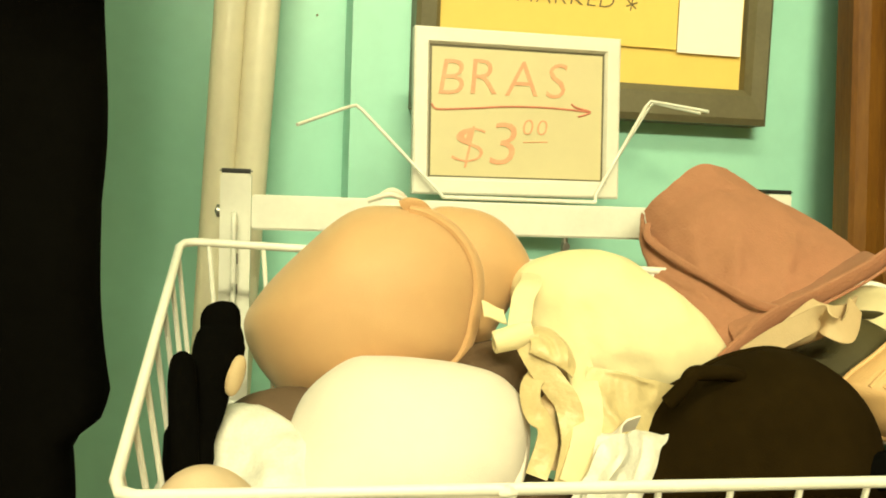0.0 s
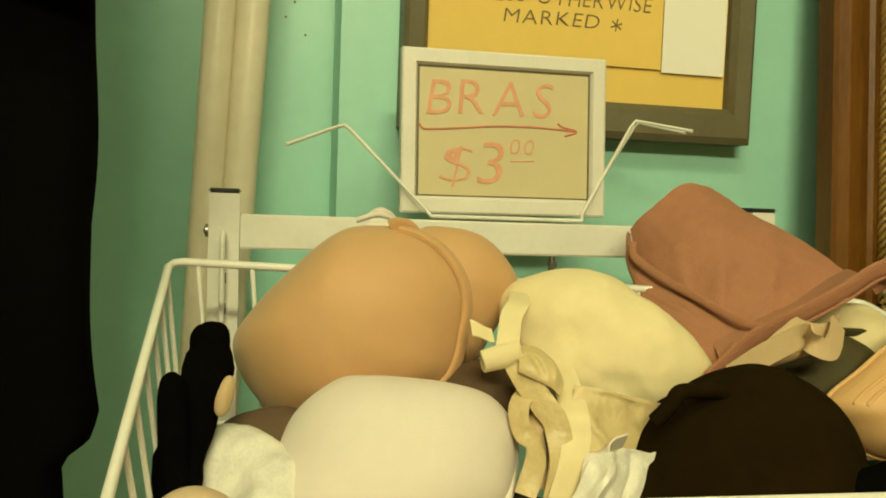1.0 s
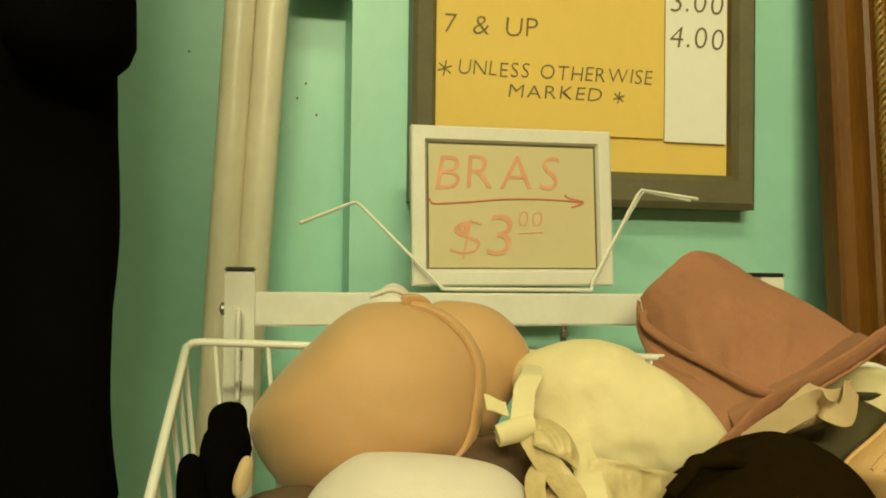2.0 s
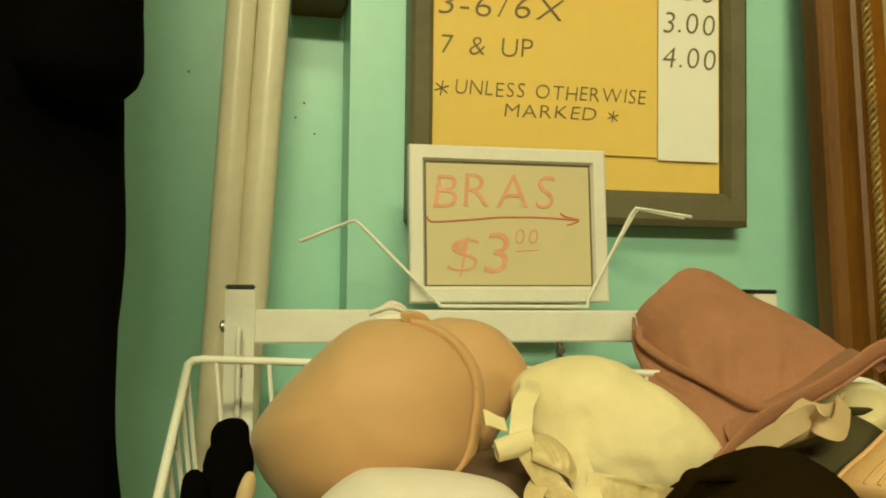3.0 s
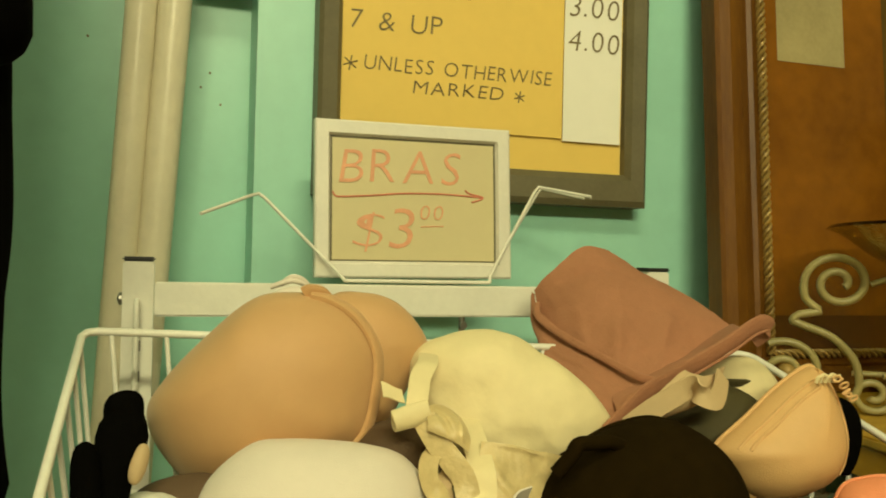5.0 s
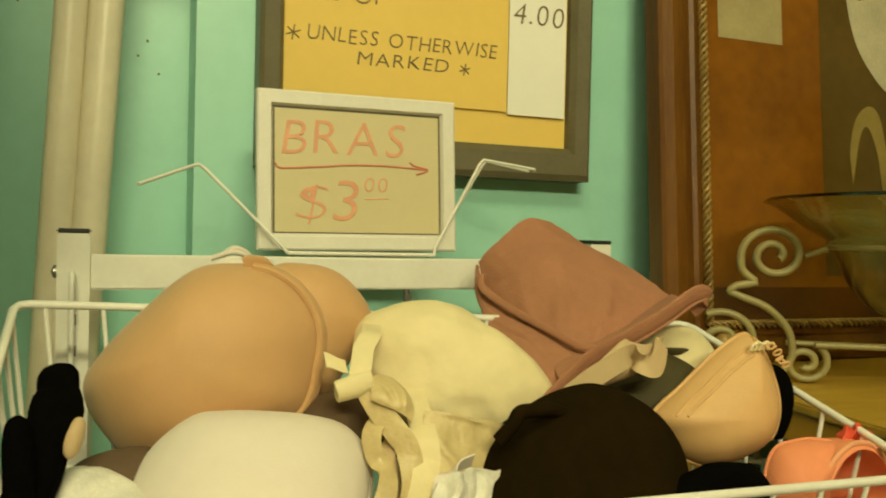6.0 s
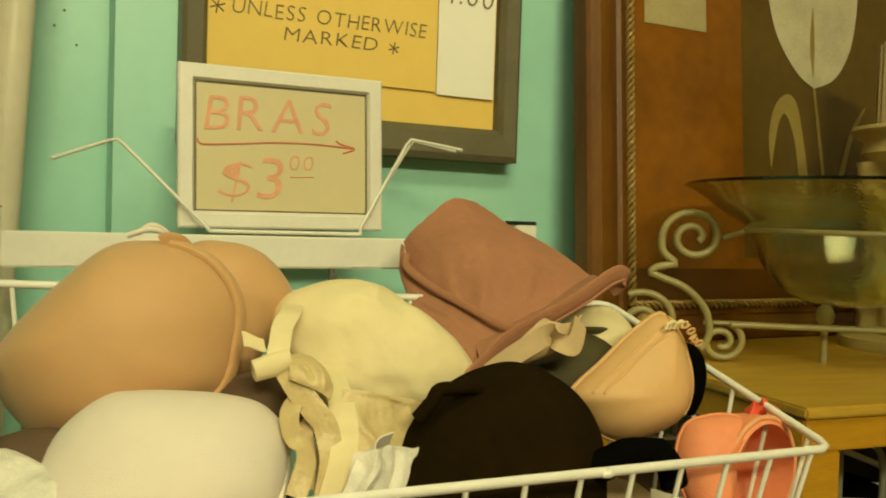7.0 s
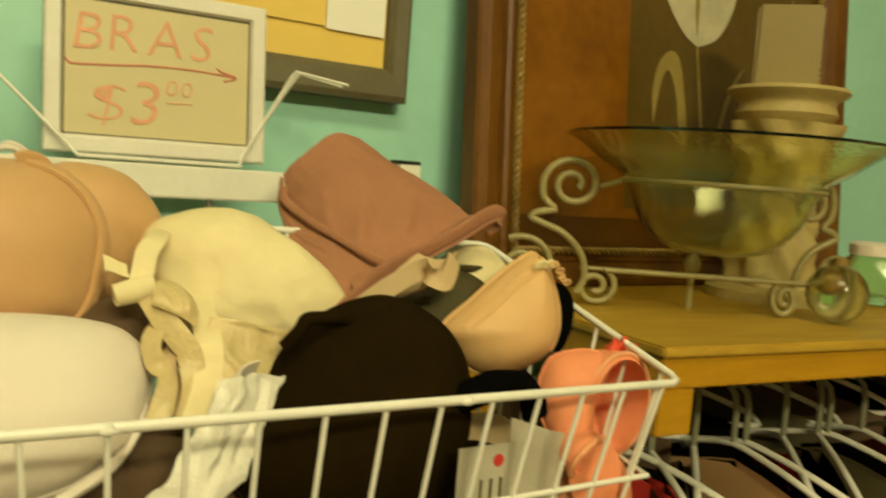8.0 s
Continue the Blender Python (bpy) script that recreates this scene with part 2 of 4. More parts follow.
def dome(parent, mat, outline, centre, axis, front, back=0.012, crown=(0, 0), steep=0.6, wobble=0.0, seed=0, folds=0.0, name="cup", label="", binding=None, br=0.002, n=84, m=18):
    """A padded cup over a drawn rim line (across, up) round centre: it swells along axis in front, and a little behind."""
    ax = axis.normalized()
    s1 = (RIGHT - ax * RIGHT.dot(ax)).normalized()
    s2 = ax.cross(s1)
    pts = [Vector((*q, 0)) for q in outline]
    line = spline([pts[-2], pts[-1]] + pts + [pts[0], pts[1]], 12)[24:-13]
    rim = [line[int(j * len(line) / n)] for j in range(n)]
    top = Vector((*crown, 0))

    def shell(height, inner):
        out = []
        for i in range(m):
            f = 1 - (i / m) ** 1.3
            ring = []
            for q in rim:
                w = top.lerp(q, f)
                p = Vector(centre) + s1 * w.x + s2 * w.y + ax * (height * (1 - f ** 2.2) ** steep)
                if wobble and not inner:
                    e = 0.25 + 0.75 * min(1, (1 - f) * 3)
                    p += (noise.noise_vector(p * 24 + Vector((seed, seed * 2.3, 0))) + noise.noise_vector(p * 75 + Vector((seed, 3, seed))) * 0.3) * wobble * e
                if folds and not inner:
                    d = noise.noise(Vector((w.x * 34 + w.y * 16 + seed, w.y * 9 - w.x * 4, seed)))
                    p += ax * folds * (1 - abs(d) * 3.2) * (f ** 1.5)
                ring.append(p)
            out.append(ring)
        return out

    face, rear = shell(front, False), shell(-back, True)
    bm = bmesh.new()
    a = [[bm.verts.new(p) for p in r] for r in face]
    b = [a[0]] + [[bm.verts.new(p) for p in r] for r in rear[1:]]
    for layer in (a, b):
        for u, v in zip(layer, layer[1:]):
            for j in range(n):
                bm.faces.new((u[j], u[(j + 1) % n], v[(j + 1) % n], v[j]))
        bm.faces.new(layer[-1])
    ob = part(name, shift(bm, parent), mat, parent, label)
    if binding:
        part("rim_binding", shift(tube(face[0], br, 8, closed=True), parent), binding, parent)
    return ob, face


def patch(ctrl, nu=26, nv=26, thick=0.004, wobble=0.0, seed=0, creases=()):
    """A cloth panel: a Bezier sheet over 4 by 4 hand-set points, with thickness."""
    def bern(t):
        return ((1 - t) ** 3, 3 * t * (1 - t) ** 2, 3 * t * t * (1 - t), t ** 3)
    bm = bmesh.new()
    grid = []
    for i in range(nu + 1):
        bu = bern(i / nu)
        row = []
        for j in range(nv + 1):
            bv = bern(j / nv)
            p = Vector()
            for a in range(4):
                for b in range(4):
                    p += Vector(ctrl[a][b]) * bu[a] * bv[b]
            for u0, v0, u1, v1, w, h in creases:
                a, d = Vector((u0, v0)), Vector((u1 - u0, v1 - v0))
                q = Vector((i / nu, j / nv)) - a
                k = min(max(q.dot(d) / d.length_squared, 0), 1)
                p += NEAR * (h * math.sin(math.pi * min(1, 0.15 + 0.85 * k)) * math.exp(-((q - d * k).length / w) ** 2))
            if wobble:
                p += noise.noise_vector(p * 30 + Vector((seed, 0, seed))) * wobble + noise.noise_vector(p * 90 + Vector((0, seed, 0))) * wobble * 0.35
            row.append(bm.verts.new(p))
        grid.append(row)
    for i in range(nu):
        for j in range(nv):
            bm.faces.new((grid[i][j], grid[i + 1][j], grid[i + 1][j + 1], grid[i][j + 1]))
    bmesh.ops.recalc_face_normals(bm, faces=bm.faces)
    bmesh.ops.solidify(bm, geom=bm.faces[:], thickness=thick)
    return bm


def rough(bm, amount, scale):
    """Crumples a mesh a little."""
    for v in bm.verts:
        v.co += noise.noise_vector(v.co * scale) * amount
    return bm


def letters(text, height, mat, parent, at, right, up, width=None, jitter=0.03, bold=-0.014, name="lettering", local=False):
    """Writing in the built-in font, letter by letter with a hand's unevenness, as one flat mesh."""
    bm = bmesh.new()
    pen = 0.0
    rnd = random.Random(len(text) * 7 + int(height * 1e4))
    right, up = Vector(right).normalized(), Vector(up).normalized()
    out = right.cross(up)
    glyphs = []
    for ch in text:
        if ch == " ":
            pen += 0.42
            continue
        cu = bpy.data.curves.new("glyph", "FONT")
        cu.body, cu.size, cu.offset, cu.extrude, cu.resolution_u = ch, 1.0, bold, 0.01, 3
        ob = bpy.data.objects.new("glyph", cu)
        me = bpy.data.meshes.new_from_object(ob)
        xs = [v.co.x for v in me.vertices] or [0]
        lo, hi = min(xs), max(xs)
        a = rnd.uniform(-1, 1) * jitter * 3
        glyphs.append((me, pen - lo, a, rnd.uniform(-1, 1) * jitter))
        pen += hi - lo + 0.16
        bpy.data.objects.remove(ob)
        bpy.data.curves.remove(cu)
    sx = (width / (pen - 0.16)) if width else height / 0.7
    sy = height / 0.7
    for me, x, a, dy in glyphs:
        vs = []
        for v in me.vertices:
            vx, vy = (v.co.x + x), v.co.y + dy
            vx += (0.12 + math.sin(a) * 0.6) * vy
            vs.append(bm.verts.new(Vector(at) + right * vx * sx + up * vy * sy + out * (0.0004 + v.co.z * 0.02)))
        for f in me.polygons:
            try:
                bm.faces.new([vs[k] for k in f.vertices])
            except ValueError:
                pass
        bpy.data.meshes.remove(me)
    return part(name, bm if local else shift(bm, parent), mat, parent, smooth=False)


# ---------------------------------------------------------------- the room
def slab(name, x0, x1, y0, y1, z0, z1, mat, label):
    ob = part(name, box(x0, x1, y0, y1, z0, z1, 0), mat, None, smooth=False)
    return tagged(ob, label, name.split("_")[0], kind="structure")


slab("floor", -2.2, 2.6, -2.8, 1.5, -0.1, 0, FLOOR, "worn brown vinyl shop floor")
slab("ceiling", -2.2, 2.6, -2.8, 1.5, 2.6, 2.7, CEIL, "plain off-white painted shop ceiling")
slab("wall_back_recess", -2.2, -0.1480, 1.29, 1.5, 0, 2.6, WALL, "mint green painted wall, set back in a shallow recess")
slab("wall_back", -0.1485, 2.6, 1.2, 1.5, 0, 2.6, WALL, "mint green painted wall with a slight gloss")
# unseen walls that close the room; their colour shapes the bounce light
slab("wall_left", -2.3, -2.2, -2.8, 1.5, 0, 2.6, BOUNCEWALL, "unseen side wall, its beige added to limit green bounce light")
slab("wall_right", 2.6, 2.7, -2.8, 1.5, 0, 2.6, BOUNCEWALL, "unseen side wall, its beige added to limit green bounce light")
slab("wall_front", -2.2, 2.6, -2.9, -2.8, 0, 2.6, BOUNCEWALL, "unseen facing wall, its beige added to limit green bounce light")

# ceiling lamps
for lx, ly in ((-0.25, -0.30), (-0.50, -2.30)):
    lamp = thing("ceiling_lamp", (lx, ly, 2.6), "long white ceiling lamp with a glowing diffuser", "lamp", "ceiling lamps")
    part("lamp_housing", shift(box(lx - 0.64, lx + 0.64, ly - 0.19, ly + 0.19, 2.55, 2.6), lamp), WHITEMETAL, lamp)
    part("diffuser", shift(box(lx - 0.60, lx + 0.60, ly - 0.15, ly + 0.15, 2.53, 2.549), lamp), LAMP, lamp)

# two painted pipes in the recess
for px, lean, pr in ((-0.2805, 0.033, 0.0158), (-0.2495, 0.037, 0.0168)):
    pipe = part("wall_pipe", tube([(px + lean * (z - 1.03) / 0.28 * 0.42, 1.165, z) for z in (0.0, 0.7, 1.0, 1.4, 2.0, 2.6)], pr, 20), CREAMPAINT)
    tagged(pipe, "cream painted upright heating pipe against the green wall", "pipe", "wall pipes")
tagged(part("wooden_bracket", box(-0.212, -0.151, 1.2, 1.289, 1.346, 1.40), WOOD), "dark wooden bracket fixed high on the green wall", "bracket")

for hx, hz in ((-0.205, 1.222), (-0.182, 1.203), (-0.195, 1.24), (-0.33, 1.27)):
    part("nail_hole", tube([(hx, 1.2885, hz), (hx, 1.2897, hz)], 0.0014, 8), INK, bpy.data.objects["wall_back_recess"], "small dark nail hole")

# ---------------------------------------------------------------- framed price list on the wall
board = thing("price_list_frame", (0.118, 1.2, 1.094), "handwritten price list on yellow and white paper in a charcoal frame", "framed sign")
BX0, BX1, BZ0, BZ1, BW = -0.086, 0.322, 1.094, 1.62, 0.034


def moulding(p0, p1, w0, w1, y_in, y_out, inner, outer, name, mat, parent, label=""):
    """One mitred side of a frame, from corner to corner: outer edge p0-p1, inner edge w0-w1 (x, z)."""
    bm = bmesh.new()
    rows = []
    for (a, b) in ((p0, w0), (p1, w1)):
        row = []
        for k, y in ((0, 1.0), (0, y_out), (0.18, y_out - 0.004), (0.8, y_out - 0.002), (1.0, y_in), (1.0, 1.0)):
            yy = inner if (y == 1.0) else y
            row.append(bm.verts.new((a[0] + (b[0] - a[0]) * k, yy, a[1] + (b[1] - a[1]) * k)))
        rows.append(row)
    for k in range(6):
        bm.faces.new((rows[0][k], rows[0][(k + 1) % 6], rows[1][(k + 1) % 6], rows[1][k]))
    bm.faces.new(rows[0])
    bm.faces.new(rows[1][::-1])
    return part(name, shift(bm, parent), mat, parent, label, smooth=False)


def frame_sides(x0, x1, z0, z1, w, h, y_back, y_front, mat, parent):
    o = [(x0, z0), (x1, z0), (x1, z1), (x0, z1)]
    i = [(x0 + w, z0 + h), (x1 - w, z0 + h), (x1 - w, z1 - h), (x0 + w, z1 - h)]
    for k in range(4):
        n = (k + 1) % 4
        moulding(o[k], o[n], i[k], i[n], y_front + 0.006, y_front, y_back, 0, "frame_side", mat, parent)


frame_sides(BX0, BX1, BZ0, BZ1, 0.0265, 0.040, 1.199, 1.166, CHARCOAL, board)
part("backing_card", shift(box(BX0 + 0.02, BX1 - 0.02, 1.183, 1.19, BZ0 + 0.02, BZ1 - 0.02, 0), board), PAPERY, board, "yellow backing card")
part("yellow_sheet", shift(box(BX0 + 0.026, 0.213, 1.1795, 1.1805, 1.175, 1.6, 0), board), PAPERY, board, "yellow manila sheet with black writing", smooth=False)
part("white_sheet", shift(box(0.214, BX1 - 0.030, 1.1785, 1.1795, 1.172, 1.6, 0), board), PAPERW, board, "white paper strip with prices", smooth=False)
PR, PU = (1, 0, 0.016), (-0.02, 0, 1)
PY, PYW = 1.1793, 1.1783
letters("3-6/6X", 0.026, INK, board, (-0.053, PY, 1.327), PR, PU, 0.146)
letters("7 & UP", 0.022, INK, board, (-0.050, PY, 1.282), PR, PU, 0.108)


def asterisk(x, z, r, y):
    for a in (20, 80, 140):
        d = Vector((math.cos(radians(a)), 0, math.sin(radians(a)))) * r
        part("lettering", shift(tube([Vector((x, y, z)) - d, Vector((x, y, z)) + d], 0.0008, 6), board), INK, board)


asterisk(-0.048, 1.2425, 0.0085, PY)
asterisk(0.157, 1.2205, 0.0070, PY)
letters("UNLESS OTHERWISE", 0.017, INK, board, (-0.033, PY, 1.2365), (1, 0, 0.004), PU, 0.230)
letters("MARKED", 0.0155, INK, board, (0.025, PY, 1.2145), (1, 0, 0.0), PU, 0.110)
letters("1.50", 0.026, INK, board, (0.222, PYW, 1.365), (1, 0, 0.01), PU, 0.064)
letters("3.00", 0.026, INK, board, (0.220, PYW, 1.325), (1, 0, 0.01), PU, 0.066)
letters("4.00", 0.026, INK, board, (0.218, PYW, 1.283), (1, 0, 0.01), PU, 0.069)

# ---------------------------------------------------------------- rack: posts and rail
rack = thing("display_rack", (0, 1.03, 0), "white enamelled metal display rack standing against the wall", "rack")
for px0, px1, y0 in ((-0.271, -0.2455, 1.018), (0.2325, 0.258, 1.010)):
    post = part("post", shift(box(px0, px1, y0, y0 + 0.0255, 0.0, 1.0175), rack), WHITEMETAL, rack)
    part("post_cap", box(px0 - 0.0005, px1 + 0.0005, y0 - 0.0005 - 1.03, y0 + 0.026 - 1.03, 1.0176, 1.0215), BLACKCAP, post, "black plastic end cap")
    for dz in range(2):
        part("slot", box((px0 + px1) / 2 - 0.003, (px0 + px1) / 2 + 0.003, y0 - 0.0006 - 1.03, y0 + 0.001 - 1.03, 0.915 + 0.026 * dz, 0.924 + 0.026 * dz, 0), BOLT, post, "dark slot")
    part("bolt", shift(lathe(((0, -0.003), (0.0055, -0.003), (0.0055, 0.002), (0, 0.004)), (0, 0, 0), 14), rack), BOLT, rack).matrix_local = pose(px0 - 0.001, y0 + 0.0127 - 1.03, 0.985, 0, -90, 0) @ pose(0, 1.03, 0)
part("rail", shift(box(-0.245, 0.232, 1.022, 1.034, 0.970, 1.0), rack), WHITEMETAL, rack)
part("rail_bolt", shift(tube([(0.038, 1.022, 0.962), (0.038, 1.028, 0.962)], 0.0036, 12), rack), BOLT, rack)
part("rail_bolt", shift(tube([(0.038, 1.028, 0.955), (0.038, 1.028, 0.972)], 0.003, 12), rack), BOLT, rack)
for hx in (-0.2585, 0.2455):
    part("hook", shift(tube(spline([(hx, 1.016, 0.977), (hx, 1.010, 0.984), (hx, 1.004, 0.982), (hx, 1.002, 0.972), (hx, 1.004, 0.95), (hx, 1.006, 0.91)], 6), 0.0024, 10), rack), WHITEMETAL, rack)

# ---------------------------------------------------------------- wire basket
BXL, BXR, BYB, BYF = -0.290, 0.275, 0.905, 0.650
ZB, ZF = 0.9575, 0.8755
basket = thing("wire_basket", (0, 0.78, 0.70), "white coated wire basket full of bras, hung sloping on the rack", "basket")


def rim_z(y):
    return ZF + (ZB - ZF) * (y - BYF) / (BYB - BYF)


def rim_at(x, y):
    """Height of the rim, which hangs a little lower at one end."""
    f = (x - BXL) / (BXR - BXL)
    b, a = 0.9685 - 0.0235 * f, 0.882 - 0.0095 * f
    return a + (b - a) * (y - BYF) / (BYB - BYF)


c = 0.010
rim = [(BXL + c, BYF, ZF), (BXR - c, BYF, ZF), (BXR - c * 0.3, BYF + c * 0.3, rim_z(BYF + c * 0.3)), (BXR, BYF + c, rim_z(BYF + c)), (BXR, BYB - c, rim_z(BYB - c)), (BXR - c * 0.3, BYB - c * 0.3, rim_z(BYB)), (BXR - c, BYB, ZB), (BXL + c, BYB, ZB), (BXL + c * 0.3, BYB - c * 0.3, rim_z(BYB)), (BXL, BYB - c, rim_z(BYB - c)), (BXL, BYF + c, rim_z(BYF + c)), (BXL + c * 0.3, BYF + c * 0.3, rim_z(BYF))]
rim = [(x, y, rim_at(x, y)) for x, y, z in rim]
for wx in (-0.12, 0.085):
    part("weld", shift(tube([(wx - 0.004, BYF - 0.001, rim_at(wx, BYF) - 0.001), (wx, BYF - 0.002, rim_at(wx, BYF)), (wx + 0.004, BYF - 0.001, rim_at(wx, BYF) - 0.001)], [0.002, 0.0034, 0.002], 8), basket), WHITEMETAL, basket)
part("rim", shift(tube(rim, 0.0030, 10, closed=True), basket), WHITEMETAL, basket)
IN = 0.03


def wire(pts, r=0.0017):
    part("wire", shift(tube(pts, r, 7), basket), WHITEMETAL, basket)


def low(x, y):
    fx = (x - (BXL + BXR) / 2) / (BXR - BXL) * 2
    fy = (y - (BYB + BYF) / 2) / (BYB - BYF) * 2
    return (x - IN * fx, y - IN * fy, 0.70)


nx, ny = 15, 7
for k in range(nx):
    x = BXL + (BXR - BXL) * (k + 0.5) / nx
    wire([(x, BYB, rim_at(x, BYB)), low(x, BYB)])
    wire([(x, BYF, rim_at(x, BYF)), low(x, BYF)])
    wire([low(x, BYB), low(x, BYF)])
for k in range(ny):
    y = BYF + (BYB - BYF) * (k + 0.5) / ny
    wire([(BXL, y, rim_at(BXL, y)), low(BXL, y)])
    wire([(BXR, y, rim_at(BXR, y)), low(BXR, y)])
for f in (0.42, 0.99):
    ring = []
    for x, y, z in ((BXL, BYF, ZF), (BXR, BYF, ZF), (BXR, BYB, ZB), (BXL, BYB, ZB)):
        q = Vector((x, y, rim_at(x, y))).lerp(Vector(low(x, y)), f)
        ring.append(q)
    part("wire", shift(tube(ring, 0.0022, 8, closed=True), basket), WHITEMETAL, basket)

# ---------------------------------------------------------------- wire easel and the small framed sign
easel = thing("wire_easel", (0, 1.03, 1.0), "thin white wire easel with raised arms, standing on the rail", "easel")
part("base_wire", shift(tube([(-0.078, 1.028, 1.0035), (0.066, 1.028, 1.0035)], 0.0018), easel), WHITEMETAL, easel)
part("arm", shift(tube([(-0.078, 1.028, 1.0035), (-0.0815, 1.036, 1.009), (-0.150, 1.058, 1.079), (-0.1555, 1.060, 1.083), (-0.163, 1.052, 1.0805), (-0.209, 1.0, 1.0595)], 0.0016), easel), WHITEMETAL, easel)
part("arm", shift(tube([(0.066, 1.028, 1.0035), (0.0695, 1.036, 1.010), (0.134, 1.078, 1.099), (0.140, 1.08, 1.105), (0.147, 1.072, 1.103), (0.176, 1.03, 1.093)], 0.0016), easel), WHITEMETAL, easel)
part("arm", shift(tube([(0.072, 1.042, 1.0035), (0.0745, 1.05, 1.012), (0.142, 1.088, 1.099), (0.148, 1.09, 1.1045), (0.176, 1.045, 1.0925)], 0.0014), easel), WHITEMETAL, easel)

sign = thing("counter_sign", (-0.097, 1.076, 1.004), "silver picture frame with a hand-lettered bra price sign", "sign")
SM = Matrix.Translation((-0.1027, 1.050, 1.0055)) @ Matrix.Rotation(radians(-4), 4, "X") @ Matrix.Rotation(radians(-0.5), 4, "Y")
SW, SH, SB = 0.2010, 0.1535, 0.0150
sign.location = (0, 0, 0)
sign.matrix_world = SM
o = [(0, 0), (SW, 0), (SW, SH), (0, SH)]
i = [(SB, SB), (SW - SB, SB), (SW - SB, SH - SB), (SB, SH - SB)]


def flat_frame(o, i, depth, mat, parent):
    for k in range(4):
        n = (k + 1) % 4
        bm = bmesh.new()
        rows = []
        for a, b in ((o[k], i[k]), (o[n], i[n])):
            row = []
            for f, y in ((0, depth), (0, 0.0012), (0.12, 0), (0.86, 0), (1, 0.004), (1, depth)):
                row.append(bm.verts.new((a[0] + (b[0] - a[0]) * f, y, a[1] + (b[1] - a[1]) * f)))
            rows.append(row)
        for q in range(6):
            bm.faces.new((rows[0][q], rows[0][(q + 1) % 6], rows[1][(q + 1) % 6], rows[1][q]))
        bm.faces.new(rows[0])
        bm.faces.new(rows[1][::-1])
        part("frame_side", bm, mat, parent, smooth=False)


flat_frame(o, i, 0.012, SILVER, sign)
part("dark_liner", box(SB - 0.002, SW - SB + 0.002, 0.0052, 0.0058, SB - 0.002, SH - SB + 0.002, 0), CHARCOAL, sign, "thin dark inner line")
part("sign_card", box(SB + 0.0022, SW - SB - 0.0022, 0.0040, 0.0050, SB + 0.0025, SH - SB - 0.0022, 0), SIGNCARD, sign, "olive beige card with red marker writing")
part("lower_lip", box(SB, SW - SB, 0.0015, 0.0055, SB - 0.004, SB + 0.001, 0.0005), SILVER, sign, "bright silver edge")
LX, LZ = (1, 0, 0), (0, 0, 1)
letters("BRAS", 0.034, REDINK, sign, (0.0235, 0.0038, 0.092), (1, 0, 0.02), LZ, 0.122, 0.03, -0.010, local=True)
letters("$", 0.036, REDINK, sign, (0.036, 0.0038, 0.030), LX, (0.04, 0, 1), 0.029, 0.0, -0.026, local=True)
letters("3", 0.041, REDINK, sign, (0.073, 0.0038, 0.029), LX, LZ, 0.023, 0.0, -0.010, local=True)
letters("00", 0.015, REDINK, sign, (0.1045, 0.0038, 0.058), LX, LZ, 0.024, 0.0, -0.014, local=True)
part("underline", tube(spline([(0.0175, 0.0038, 0.0835), (0.020, 0.0038, 0.0795), (0.027, 0.0038, 0.0785), (0.06, 0.0038, 0.081), (0.09, 0.0038, 0.0838), (0.13, 0.0038, 0.0845), (0.171, 0.0038, 0.0825)], 6), 0.0010, 6), DARKRED, sign)
part("underline", tube(spline([(0.153, 0.0038, 0.0895), (0.158, 0.0038, 0.0860), (0.1725, 0.0038, 0.0825), (0.164, 0.0038, 0.0785), (0.160, 0.0038, 0.0775)], 4), 0.0010, 6), DARKRED, sign)
part("underline", tube([(0.106, 0.0038, 0.051), (0.130, 0.0038, 0.052)], 0.0006, 6), REDINK, sign)

# ---------------------------------------------------------------- bras in the basket
def bra(at, label):
    return thing("bra", at, label, "bra", "bras in the basket")


# tan bra, one full cup in front and the other behind it
tan = bra((-0.13, 0.86, 0.88), "tan smooth moulded-cup bra lying on its side in the basket")
_, tf = dome(tan, TAN, [(-0.048, 0.075), (-0.018, 0.080), (0.010, 0.076), (0.032, 0.061), (0.045, 0.037), (0.044, 0.008), (0.034, -0.024), (-0.004, -0.048), (-0.043, -0.064), (-0.080, -0.060), (-0.109, -0.034), (-0.120, -0.007), (-0.109, 0.016), (-0.082, 0.046)], (-0.13, 0.855, 0.92), way(-0.10, 0.06, 1), 0.058, 0.02, (-0.045, 0.015), 0.66)
dome(tan, TAN, [(-0.046, 0.064), (-0.018, 0.069), (0.006, 0.0625), (0.025, 0.044), (0.032, 0.025), (0.021, 0.006), (0.009, -0.014), (-0.008, -0.040), (-0.034, -0.027), (-0.046, 0.024)], (-0.074, 0.874, 0.93), way(0.2, 0.1, 0.95), 0.030, 0.012, (-0.02, 0.03))
part("strap", shift(ribbon([tf[1][j] + NEAR * 0.0036 for j in range(9, 42, 3)], 0.0105, 0.0028, [tf[0][j] - tf[3][j] for j in range(9, 42, 3)], 6), tan), TAN, tan, "narrow tan strap")
part("strap_fold", shift(ribbon([tf[1][9] + way(-0.006, 0.001, 0.003), tf[1][9] + way(-0.001, 0.003, 0.004), tf[1][10] + way(0.002, 0.002, 0.001), tf[1][11] + way(0.004, -0.004, -0.006)], 0.009, 0.002, [way(0.3, 0.8, 0.3)] * 4, 6), tan), TAN, tan)

